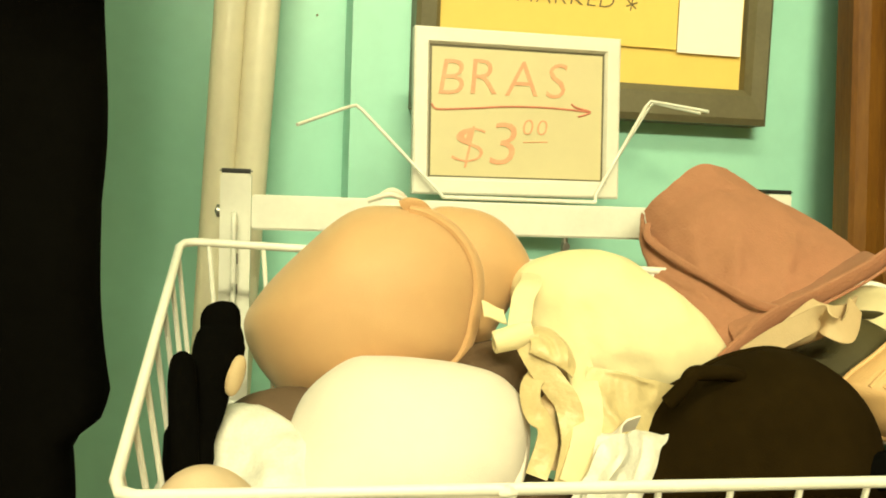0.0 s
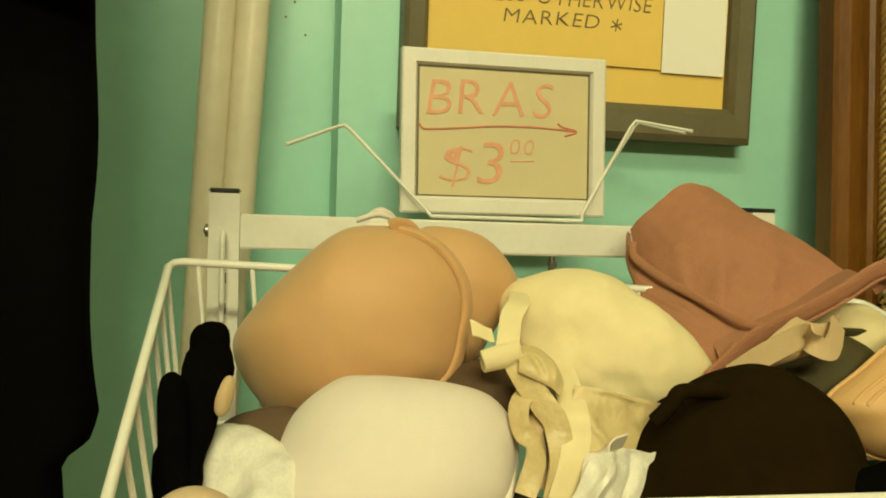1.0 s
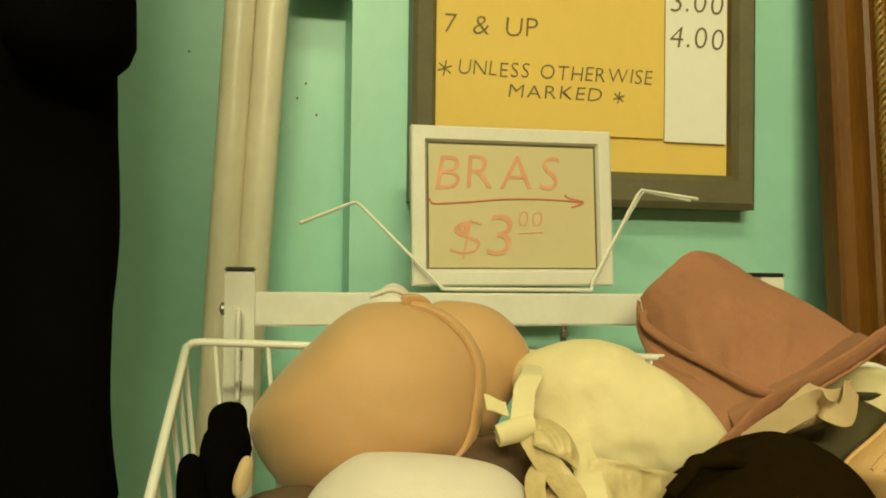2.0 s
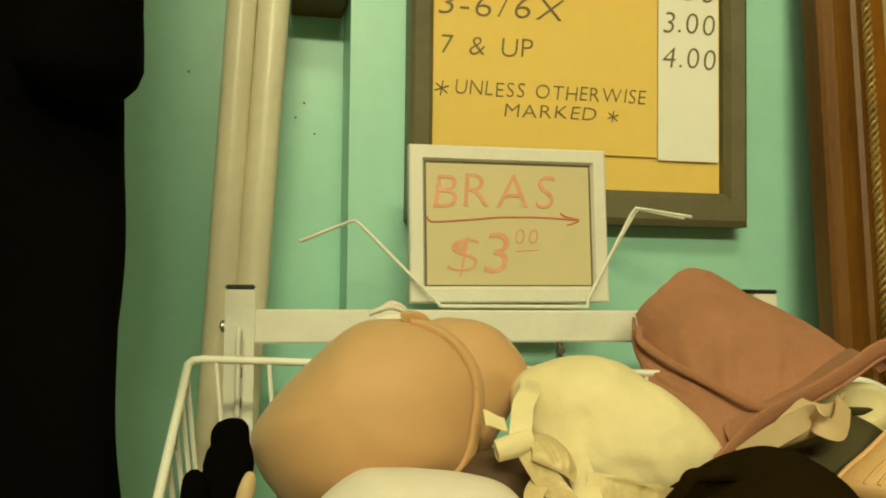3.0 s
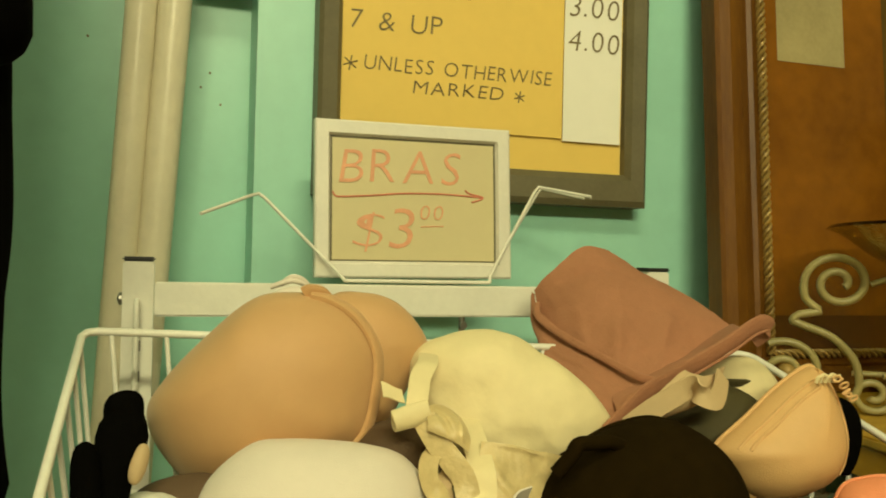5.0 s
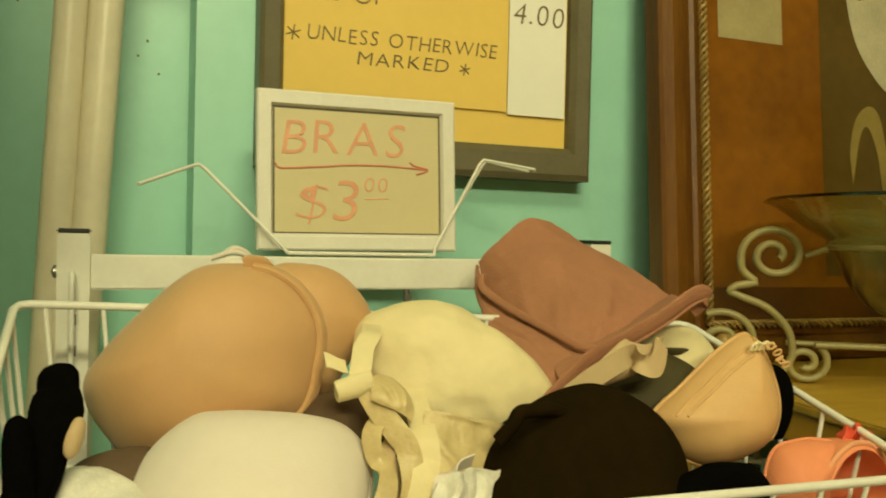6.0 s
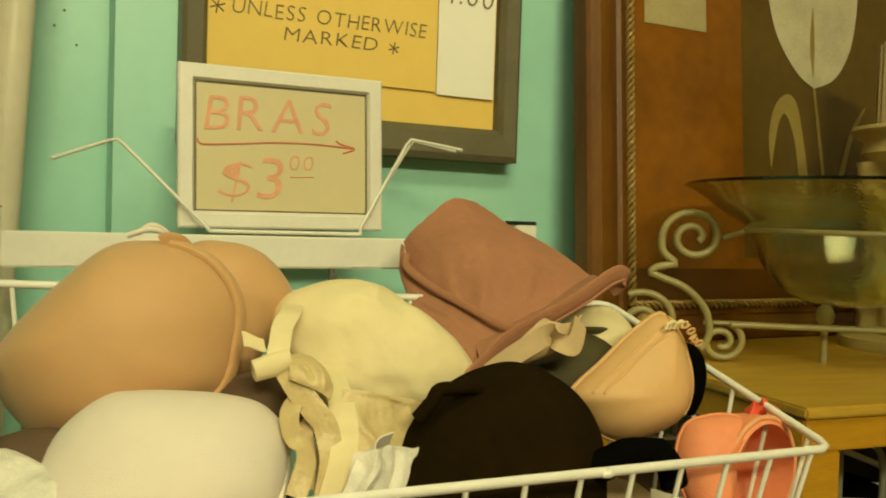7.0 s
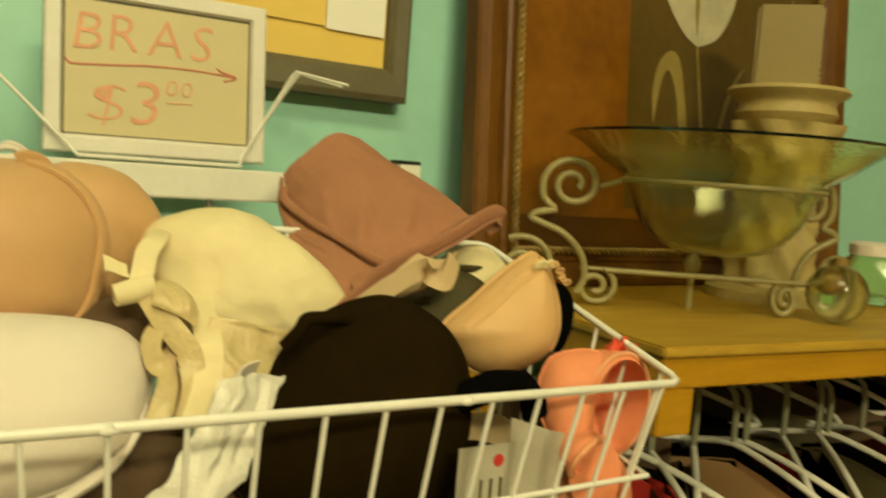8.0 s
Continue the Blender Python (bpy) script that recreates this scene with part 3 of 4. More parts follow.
# white bow and lace edge behind the tan bra
wb = bra((-0.14, 0.89, 0.95), "white bra with a small bow, mostly buried under the tan one")
cup(wb, WHITECLOTH, (-0.14, 0.897, 0.945), way(0, 1, -0.1), way(1, 0, 0), 0.046, 0.012, 0.058, ROUND, wobble=0.002)
part("bow", shift(tube(spline([(-0.150, 0.918, 1.003), (-0.142, 0.914, 1.009), (-0.134, 0.915, 1.007), (-0.129, 0.917, 1.002), (-0.136, 0.914, 1.005), (-0.144, 0.913, 1.006), (-0.158, 0.917, 1.001)], 6), 0.0022, 8), wb), WHITECLOTH, wb, "small white ribbon bow")

# white moulded cup in front
white = bra((-0.148, 0.75, 0.86), "off-white smooth moulded-cup bra lying cup upwards")
dome(white, WHITECLOTH, [(-0.040, 0.073), (-0.018, 0.077), (0.012, 0.0762), (0.039, 0.073), (0.062, 0.065), (0.075, 0.044), (0.072, 0.006), (0.053, -0.016), (0.02, -0.034), (-0.05, -0.045), (-0.077, -0.025), (-0.073, 0.012), (-0.064, 0.049)], (-0.149, 0.771, 0.839), way(0, 0.55, 0.83), 0.046, 0.02, (0.0, 0.018), 0.5, binding=WHITECLOTH, br=0.0016)
part("underband", shift(ribbon([(-0.078, 0.80, 0.885), (-0.0745, 0.775, 0.868), (-0.083, 0.75, 0.845), (-0.105, 0.735, 0.825), (-0.14, 0.728, 0.81)], 0.006, 0.003, [(0.4, 0.7, 0), (0.5, 0.8, 0), (0.5, 0.8, 0.2), (0.3, 0.8, 0.4), (0, 0.8, 0.5)]), white), WHITECLOTH, white)

# crinkled white lace cup and the things in the left corner
lace = bra((-0.235, 0.745, 0.83), "white lace bra cup, crinkled, turned open side up")
cup(lace, LACE, (-0.238, 0.780, 0.826), way(-0.1, 0.70, 0.66), way(1, 0, 0), 0.052, 0.056, 0.034, BOXY, wobble=0.010, seed=3, piping=LACE, pr=0.0022)
# added dark cup: its colour gives the shade below the tan bra
shade = bra((-0.20, 0.82, 0.86), "dark brown cup standing in for shade below the tan bra")
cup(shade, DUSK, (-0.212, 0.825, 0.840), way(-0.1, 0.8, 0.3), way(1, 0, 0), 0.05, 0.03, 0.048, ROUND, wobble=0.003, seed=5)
cup(shade, BLUSH, (-0.246, 0.782, 0.902), way(0.1, 0.35, 0.9), way(0.3, 1, 0), 0.012, 0.005, 0.008, ROUND, name="strap_loop", label="beige strap loop", wobble=0.004)
dark = bra((-0.262, 0.78, 0.85), "black bra bunched up against the corner of the basket")
part("cup", shift(rough(tube(spline([(-0.256, 0.808, 0.939), (-0.255, 0.806, 0.931), (-0.255, 0.802, 0.921), (-0.259, 0.792, 0.910), (-0.263, 0.785, 0.893), (-0.269, 0.77, 0.868), (-0.271, 0.75, 0.83)], 4), [0.003, 0.007, 0.009, 0.0105, 0.0112, 0.0115, 0.0115, 0.0125, 0.0135, 0.0145, 0.0145, 0.0145, 0.014, 0.014, 0.0135, 0.013, 0.013, 0.013, 0.013, 0.013, 0.013, 0.013, 0.013, 0.013, 0.013], 14), 0.004, 45), dark), BLACK, dark)
part("strap", shift(tube(spline([(-0.2745, 0.77, 0.918), (-0.274, 0.765, 0.905), (-0.272, 0.755, 0.88), (-0.27, 0.745, 0.84)], 4), [0.002, 0.005, 0.0065, 0.0072, 0.0078, 0.008, 0.008, 0.008, 0.008, 0.008, 0.008, 0.008, 0.008], 12), dark), BLACK, dark)
nude = bra((-0.258, 0.69, 0.84), "pale nude bra cup in the front corner of the basket")
cup(nude, NUDE, (-0.252, 0.698, 0.835), way(-0.1, 0.9, 0.4), way(1, 0, 0), 0.030, 0.028, 0.048, ROUND)

# cream bra: soft cup, satin band, bunched straps
cream = bra((0.0, 0.82, 0.88), "cream cotton bra with a soft cup and bunched satin straps")
dome(cream, CREAM, [(-0.026, 0.074), (-0.003, 0.075), (0.020, 0.069), (0.038, 0.055), (0.056, 0.040), (0.076, 0.022), (0.085, 0.001), (0.068, -0.016), (0.030, -0.033), (-0.012, -0.035), (-0.045, -0.004), (-0.060, 0.026), (-0.066, 0.046), (-0.056, 0.063)], (0.0, 0.834, 0.90), way(-0.02, 0.32, 0.95), 0.040, 0.02, (0.005, 0.024), 0.40, wobble=0.0055, seed=2, folds=0.0026)
part("satin_band", shift(patch([[(-0.034, 0.775, 0.906), (-0.012, 0.766, 0.902), (0.008, 0.768, 0.897), (0.030, 0.776, 0.893)], [(-0.036, 0.764, 0.892), (-0.014, 0.758, 0.890), (0.004, 0.762, 0.886), (0.022, 0.768, 0.884)], [(-0.040, 0.756, 0.880), (-0.020, 0.752, 0.878), (-0.002, 0.756, 0.876), (0.014, 0.762, 0.874)], [(-0.042, 0.750, 0.862), (-0.024, 0.746, 0.862), (-0.008, 0.750, 0.862), (0.006, 0.756, 0.862)]], 30, 30, 0.0014, 0.004, 7, [(0.0, 0.1, 0.1, 0.9, 0.05, 0.003), (0.3, 0.1, 0.9, 0.5, 0.05, 0.003)]), cream), CREAMSATIN, cream, "crumpled cream satin band")
for pts, w, acr, mt in (
    ([(-0.052, 0.842, 0.956), (-0.062, 0.810, 0.954), (-0.071, 0.796, 0.947), (-0.076, 0.784, 0.937), (-0.079, 0.778, 0.927)], 0.014, [(1, -0.2, -0.1)] * 5, CREAM),
    ([(-0.074, 0.777, 0.923), (-0.067, 0.768, 0.909), (-0.059, 0.762, 0.898), (-0.053, 0.757, 0.889), (-0.051, 0.752, 0.877), (-0.052, 0.747, 0.865), (-0.056, 0.742, 0.845)], 0.0155, [(0.8, -0.2, 0.5), (0.8, -0.3, 0.6), (0.8, -0.3, 0.5), (0.9, -0.5, 0.2), (1, -0.1, 0.0), (1, 0.2, 0), (1, -0.2, 0)], CREAMSATIN),
    ([(-0.064, 0.774, 0.906), (-0.073, 0.766, 0.897), (-0.074, 0.758, 0.886), (-0.068, 0.752, 0.877), (-0.068, 0.747, 0.868), (-0.075, 0.742, 0.850)], 0.013, [(0.9, -0.1, 0.4), (0.8, -0.5, 0.1), (0.7, -0.6, 0.4), (0.7, 0.6, 0.3), (1, 0.1, 0), (1, -0.4, 0)], CREAMSATIN),
    ([(-0.022, 0.870, 0.934), (-0.030, 0.825, 0.918), (-0.036, 0.784, 0.904), (-0.040, 0.759, 0.893), (-0.041, 0.752, 0.880), (-0.046, 0.746, 0.866), (-0.054, 0.740, 0.846)], 0.017, [(1, -0.1, 0.2), (1, -0.1, 0.2), (1, -0.2, 0.1), (1, -0.3, 0), (1, -0.3, 0), (1, 0.1, -0.1), (1, 0.1, -0.2)], CREAM),
    # inner strap in a darker cloth, so the gaps between straps look shaded
    ([(-0.058, 0.770, 0.890), (-0.064, 0.764, 0.880), (-0.060, 0.757, 0.868), (-0.062, 0.752, 0.850)], 0.012, [(0.5, -0.8, 0.1), (0.9, -0.3, 0), (0.6, 0.7, 0), (1, 0, 0)], BLUSH),
    ([(-0.010, 0.752, 0.877), (-0.022, 0.748, 0.875), (-0.030, 0.744, 0.871), (-0.034, 0.741, 0.862), (-0.038, 0.736, 0.845), (-0.046, 0.73, 0.82)], 0.014, [(0.2, -0.5, 0.9), (0.4, -0.4, 0.8), (0.8, -0.3, 0.3), (1, -0.2, 0), (1, -0.2, 0), (1, -0.2, 0)], WHITECLOTH),
):
    part("strap", shift(ribbon(pts, w, 0.0012, acr, 12, 0.012), cream), mt, cream)
knot = lathe(((0.0062, -0.0125), (0.0080, -0.012), (0.0088, 0.0), (0.0080, 0.012), (0.0062, 0.0125), (0.0066, 0.0), (0.0062, -0.0125)), (0, 0, 0), 24)
for v in knot.verts:
    v.co.y *= 0.72
bmesh.ops.transform(knot, matrix=pose(-0.082, 0.779, 0.9245, 28, 70, 25), verts=knot.verts)
part("knot", shift(rough(knot, 0.002, 60), cream), CREAM, cream, "rolled cream strap knot")
part("strap_tail", shift(patch([[(-0.098 + 0.005 * a, 0.800 - 0.003 * b, 0.944 - 0.0025 * a - 0.003 * b + 0.002 * (a % 2)) for b in range(4)] for a in range(4)], 10, 10, 0.001, 0.002, 3), cream), CREAM, cream)
part("leaf_fold", shift(patch([
    [(-0.073, 0.786, 0.928), (-0.060, 0.792, 0.934), (-0.048, 0.790, 0.928), (-0.043, 0.780, 0.914)],
    [(-0.072, 0.772, 0.926), (-0.060, 0.764, 0.930), (-0.050, 0.764, 0.924), (-0.044, 0.768, 0.910)],
    [(-0.073, 0.766, 0.922), (-0.062, 0.756, 0.920), (-0.054, 0.758, 0.918), (-0.046, 0.762, 0.908)],
    [(-0.074, 0.768, 0.918), (-0.066, 0.762, 0.914), (-0.056, 0.760, 0.910), (-0.048, 0.762, 0.903)]], 26, 26, 0.0012, 0.002, 11, [(0.1, 0.1, 0.9, 0.5, 0.07, -0.004), (0.0, 0.6, 0.9, 0.8, 0.06, 0.003)]), cream), CREAMSATIN, cream, "folded satin strap end")
part("underband", shift(patch([[(-0.040, 0.742, 0.868), (-0.028, 0.736, 0.874), (-0.012, 0.738, 0.877), (0.004, 0.744, 0.876)], [(-0.046, 0.735, 0.855), (-0.034, 0.728, 0.858), (-0.018, 0.730, 0.862), (-0.004, 0.738, 0.862)], [(-0.066, 0.722, 0.832), (-0.046, 0.718, 0.836), (-0.028, 0.720, 0.842), (-0.014, 0.728, 0.845)], [(-0.090, 0.715, 0.800), (-0.066, 0.712, 0.800), (-0.042, 0.714, 0.808), (-0.024, 0.720, 0.815)]], 26, 26, 0.002, 0.007, 9, [(0.0, 0.3, 0.9, 0.4, 0.06, 0.006), (0.1, 0.7, 0.9, 0.8, 0.06, -0.006)]), cream), LACE, cream, "white lace lining")
# added dark cup, coloured to make the gaps behind the straps look shaded
deep = bra((-0.07, 0.82, 0.88), "dull brown cup standing in for the shaded gap beside the cream bra")
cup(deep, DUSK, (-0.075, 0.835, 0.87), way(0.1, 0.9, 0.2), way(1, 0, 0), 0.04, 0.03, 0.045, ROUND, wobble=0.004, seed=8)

# rose-brown bra folded over on itself
brown = bra((0.15, 0.90, 0.93), "rose-brown knit bra folded over, its lining turned out")
part("folded_cup", shift(patch([
    [(0.080, 0.958, 0.998), (0.090, 0.946, 1.016), (0.118, 0.946, 1.047), (0.150, 0.950, 1.040)],
    [(0.080, 0.945, 0.972), (0.105, 0.900, 1.010), (0.150, 0.905, 1.030), (0.190, 0.930, 1.010)],
    [(0.085, 0.895, 0.945), (0.115, 0.860, 0.965), (0.165, 0.875, 0.985), (0.225, 0.910, 0.995)],
    [(0.100, 0.845, 0.925), (0.130, 0.835, 0.933), (0.180, 0.855, 0.950), (0.240, 0.885, 0.972)]], 44, 44, 0.004, 0.0030, 1, [(0.95, 0.1, 0.45, 0.55, 0.04, 0.0050), (0.85, 0.02, 0.35, 0.25, 0.035, 0.0050), (0.12, 0.3, 0.25, 0.8, 0.05, -0.0035), (0.98, 0.4, 0.6, 0.8, 0.045, 0.0045), (0.5, 0.05, 0.3, 0.0, 0.05, -0.002)]), brown), BROWN, brown)
part("folded_cup", shift(patch([
    [(0.081, 0.957, 0.997), (0.074, 0.952, 0.988), (0.073, 0.945, 0.976), (0.078, 0.94, 0.965)],
    [(0.074, 0.946, 0.987), (0.066, 0.938, 0.973), (0.060, 0.92, 0.952), (0.066, 0.91, 0.945)],
    [(0.082, 0.905, 0.955), (0.078, 0.895, 0.945), (0.064, 0.865, 0.925), (0.062, 0.850, 0.915)],
    [(0.125, 0.838, 0.937), (0.110, 0.828, 0.927), (0.085, 0.81, 0.915), (0.078, 0.802, 0.908)]], 36, 36, 0.004, 0.0036, 6, [(0.95, 0.3, 0.3, 0.45, 0.05, 0.004), (0.98, 0.65, 0.4, 0.8, 0.05, -0.004), (0.8, 0.1, 0.2, 0.2, 0.05, -0.003)]), brown), BROWN, brown)
part("back_fold", shift(patch([
    [(0.100, 0.965, 0.985), (0.12, 0.97, 1.04), (0.15, 0.97, 1.035), (0.155, 0.955, 1.038)],
    [(0.12, 0.965, 0.96), (0.15, 0.98, 1.0), (0.19, 0.98, 1.02), (0.195, 0.94, 1.008)],
    [(0.15, 0.95, 0.94), (0.18, 0.96, 0.96), (0.22, 0.96, 0.99), (0.23, 0.92, 0.990)],
    [(0.17, 0.92, 0.93), (0.2, 0.93, 0.94), (0.24, 0.93, 0.96), (0.245, 0.89, 0.972)]], 18, 18, 0.003), brown), BROWN, brown)
part("seam", shift(ribbon([(0.078, 0.940, 0.988), (0.0735, 0.924, 0.976), (0.0873, 0.890, 0.9604), (0.102, 0.858, 0.9485), (0.1148, 0.832, 0.9388), (0.128, 0.822, 0.936)], 0.006, 0.0022, [(0.8, -0.4, 0.4), (0.8, -0.3, 0.5), (0.6, -0.3, 0.8), (0.5, -0.3, 0.8), (0.4, -0.3, 0.8), (0.3, -0.3, 0.8)], 8), brown), BROWN, brown)
part("strap", shift(ribbon([(0.066, 0.790, 0.906), (0.083, 0.789, 0.922), (0.098, 0.789, 0.9345), (0.134, 0.793, 0.9495), (0.170, 0.798, 0.965), (0.196, 0.803, 0.978), (0.212, 0.807, 0.982), (0.221, 0.813, 0.976), (0.215, 0.824, 0.966)], 0.0125, 0.0022, [(-0.5, -0.3, 0.8)] * 3 + [(-0.35, -0.3, 0.9)] * 4 + [(0.2, -0.4, 0.9)] * 2), brown), BROWN, brown, "rose-brown strap")
part("strap_edge", shift(tube(spline([(0.070, 0.787, 0.903), (0.100, 0.786, 0.929), (0.136, 0.790, 0.944), (0.172, 0.795, 0.9595), (0.198, 0.800, 0.9725), (0.214, 0.804, 0.9765)], 6), 0.0011, 6), brown), BROWN, brown)
part("lining_loop", shift(ribbon([(0.080, 0.784, 0.910), (0.096, 0.777, 0.924), (0.114, 0.771, 0.936), (0.125, 0.774, 0.941), (0.128, 0.768, 0.934), (0.138, 0.767, 0.930), (0.149, 0.775, 0.935), (0.159, 0.786, 0.945)], 0.015, 0.0014, [(0.5, -0.2, -0.8), (0.5, -0.3, -0.8), (0.5, -0.1, -0.8), (0.3, 0.5, -0.8), (0.1, -0.2, -0.9), (0.2, -0.4, -0.9), (0.3, -0.3, -0.9), (0.3, -0.3, -0.9)], 8), brown), BLUSH, brown, "beige lining turned outwards")
part("inner_panel", shift(patch([
    [(0.100, 0.850, 0.928), (0.130, 0.840, 0.936), (0.180, 0.860, 0.953), (0.238, 0.885, 0.974)],
    [(0.092, 0.830, 0.924), (0.130, 0.826, 0.934), (0.178, 0.84, 0.955), (0.228, 0.86, 0.976)],
    [(0.086, 0.812, 0.918), (0.125, 0.812, 0.932), (0.172, 0.825, 0.955), (0.215, 0.838, 0.976)],
    [(0.080, 0.799, 0.910), (0.115, 0.803, 0.926), (0.160, 0.812, 0.950), (0.205, 0.822, 0.972)]], 34, 34, 0.003, 0.0015, 12, [(0.1, 0.05, 0.9, 0.25, 0.06, 0.004), (0.1, 0.3, 0.9, 0.5, 0.06, -0.004), (0.1, 0.6, 0.9, 0.75, 0.06, 0.003)]), brown), BROWN, brown)
part("lining_fold", shift(patch([
    [(0.088, 0.793, 0.913), (0.100, 0.785, 0.926), (0.112, 0.780, 0.945), (0.125, 0.785, 0.948)],
    [(0.100, 0.789, 0.913), (0.115, 0.765, 0.928), (0.128, 0.768, 0.936), (0.140, 0.782, 0.940)],
    [(0.115, 0.787, 0.915), (0.130, 0.768, 0.925), (0.145, 0.785, 0.925), (0.155, 0.79, 0.945)],
    [(0.130, 0.793, 0.921), (0.145, 0.785, 0.928), (0.160, 0.793, 0.936), (0.168, 0.80, 0.950)]], 18, 18, 0.002, 0.0015, 2), brown), BLUSH, brown, "beige lining turned outwards")

# beige and olive cups behind
beige = bra((0.23, 0.86, 0.90), "beige bra cup beside the rose-brown one")
cup(beige, CREAM, (0.225, 0.865, 0.895), way(0.2, 0.9, 0.3), way(1, 0, 0), 0.042, 0.035, 0.056, ROUND, wobble=0.002, seed=4)
olive = bra((0.17, 0.80, 0.88), "olive-grey bra cup with a stitched top edge")
cup(olive, OLIVE, (0.170, 0.842, 0.878), way(-0.2, 0.75, 0.55), way(1, -0.1, 0), 0.063, 0.045, 0.052, BOXY, wobble=0.001, piping=OLIVE)
part("top_edge", shift(ribbon([(0.124, 0.826, 0.914), (0.148, 0.826, 0.926), (0.180, 0.829, 0.932), (0.222, 0.836, 0.930)], 0.006, 0.002, [(0, -0.4, 0.9)] * 4), olive), OLIVE, olive)
rear = bra((0.27, 0.82, 0.88), "black bra cup against the side of the basket")
cup(rear, BLACK, (0.248, 0.79, 0.880), way(0.35, 0.7, 0.1), way(1, 0, 0), 0.026, 0.03, 0.050, ROUND)

# black cup in front
black = bra((0.055, 0.73, 0.84), "black moulded-cup bra lying cup upwards")
dome(black, BLACKCUP, [(-0.030, 0.062), (-0.012, 0.073), (0.007, 0.080), (0.028, 0.083), (0.053, 0.076), (0.074, 0.060), (0.087, 0.038), (0.091, 0.010), (0.084, -0.029), (0.054, -0.066), (-0.011, -0.076), (-0.068, -0.057), (-0.084, -0.028), (-0.078, -0.004), (-0.065, 0.024), (-0.047, 0.050)], (0.06, 0.752, 0.84), way(0.05, 0.30, 0.95), 0.055, 0.02, (0.01, 0.02), 0.58, wobble=0.0015, seed=3, binding=BLACKCUP, br=0.002)
part("strap_stub", shift(tube(spline([(0.004, 0.742, 0.892), (0.012, 0.738, 0.903), (0.0165, 0.737, 0.9105), (0.0275, 0.738, 0.911), (0.042, 0.742, 0.910), (0.055, 0.745, 0.905)], 5), 0.0048, 10), black), BLACKCUP, black)
part("strap", shift(rough(tube(spline([(0.110, 0.715, 0.850), (0.135, 0.71, 0.860), (0.152, 0.705, 0.866), (0.166, 0.703, 0.865), (0.176, 0.70, 0.858), (0.178, 0.695, 0.842)], 6), 0.0105, 14), 0.003, 60), black), BLACK, black)

# peach cup standing on edge, lace at its top
peach = bra((0.20, 0.76, 0.86), "peach satin bra cup with a centre seam and lace edge")
_, pf = dome(peach, PEACH, [(0.017, 0.052), (0.027, 0.044), (0.035, 0.028), (0.041, 0.002), (0.036, -0.021), (0.018, -0.038), (-0.018, -0.046), (-0.042, -0.040), (-0.058, -0.024), (-0.066, -0.008), (-0.040, 0.013), (-0.011, 0.036)], (0.213, 0.775, 0.90), way(0.15, 0.1, 0.95), 0.034, 0.014, (0.0, -0.012), 0.6, binding=PEACH, br=0.0018)
for lvl in (4, 6):
    part("seam", shift(tube(spline([pf[lvl][j] for j in range(63, 84, 4)], 4), 0.0013, 8), peach), PEACH, peach)
part("strap", shift(ribbon([pf[2][j] + NEAR * 0.001 for j in range(1, 32, 3)], 0.006, 0.0016, [pf[0][j] - pf[3][j] for j in range(1, 32, 3)], 5), peach), PEACH, peach)
lr = random.Random(5)
for k in range(6):
    lc = Vector((0.232 + 0.0030 * k + lr.uniform(-0.001, 0.001), 0.752, 0.944 - 0.0022 * k + lr.uniform(-0.003, 0.003)))
    lw, la = lr.uniform(0.0016, 0.0034), lr.uniform(0, 3)
    part("lace_loop", shift(tube([lc + way(lw * math.cos(q * math.pi / 6), 0.7 * lw * math.sin(q * math.pi / 6 + la), 0.3 * lw * math.sin(q * math.pi / 6)) for q in range(12)], 0.0009, 6, closed=True), peach), PEACH, peach)
for k in range(5):
    part("lace_tip", shift(tube(spline([(0.218 + 0.004 * k, 0.757, 0.942), (0.219 + 0.004 * k, 0.756, 0.946 + 0.002 * (k % 2)), (0.222 + 0.004 * k, 0.755, 0.947)], 3), 0.0014, 6), peach), CREAM, peach)

# coral cup, open towards the side
coral = bra((0.245, 0.70, 0.83), "coral bra with an open cup showing its lining")
cup(coral, CORAL, (0.256, 0.692, 0.846), way(-0.30, 0.05, -0.95), Vector((0, 0, 1)), 0.040, 0.036, 0.062, ROUND, piping=CORALIN, pr=0.0022, thick=0.004, wobble=0.0015)
cup(coral, CORALIN, (0.245, 0.715, 0.77), Vector((-0.2, -0.5, 0.8)), way(1, 0, 0), 0.04, 0.04, 0.045, ROUND, wobble=0.003, seed=6)
dome(coral, CORAL, [(-0.044, 0.010), (-0.034, 0.031), (-0.016, 0.037), (0.001, 0.037), (0.017, 0.031), (0.010, 0.017), (0.000, 0.003), (-0.006, -0.022), (-0.019, -0.046), (-0.033, -0.038), (-0.043, -0.013)], (0.236, 0.697, 0.85), way(-0.1, 0.3, 0.93), 0.020, 0.012, (-0.018, 0.005), 0.6, wobble=0.001, binding=CORAL, br=0.0014, name="padded_cup")
cup(coral, CORAL, (0.216, 0.678, 0.815), Vector((-0.30, 0.80, 0.45)), Vector((0, 0, 1)), 0.017, 0.021, 0.03, ROUND, piping=CORALIN, pr=0.0022, thick=0.003, name="small_cup")
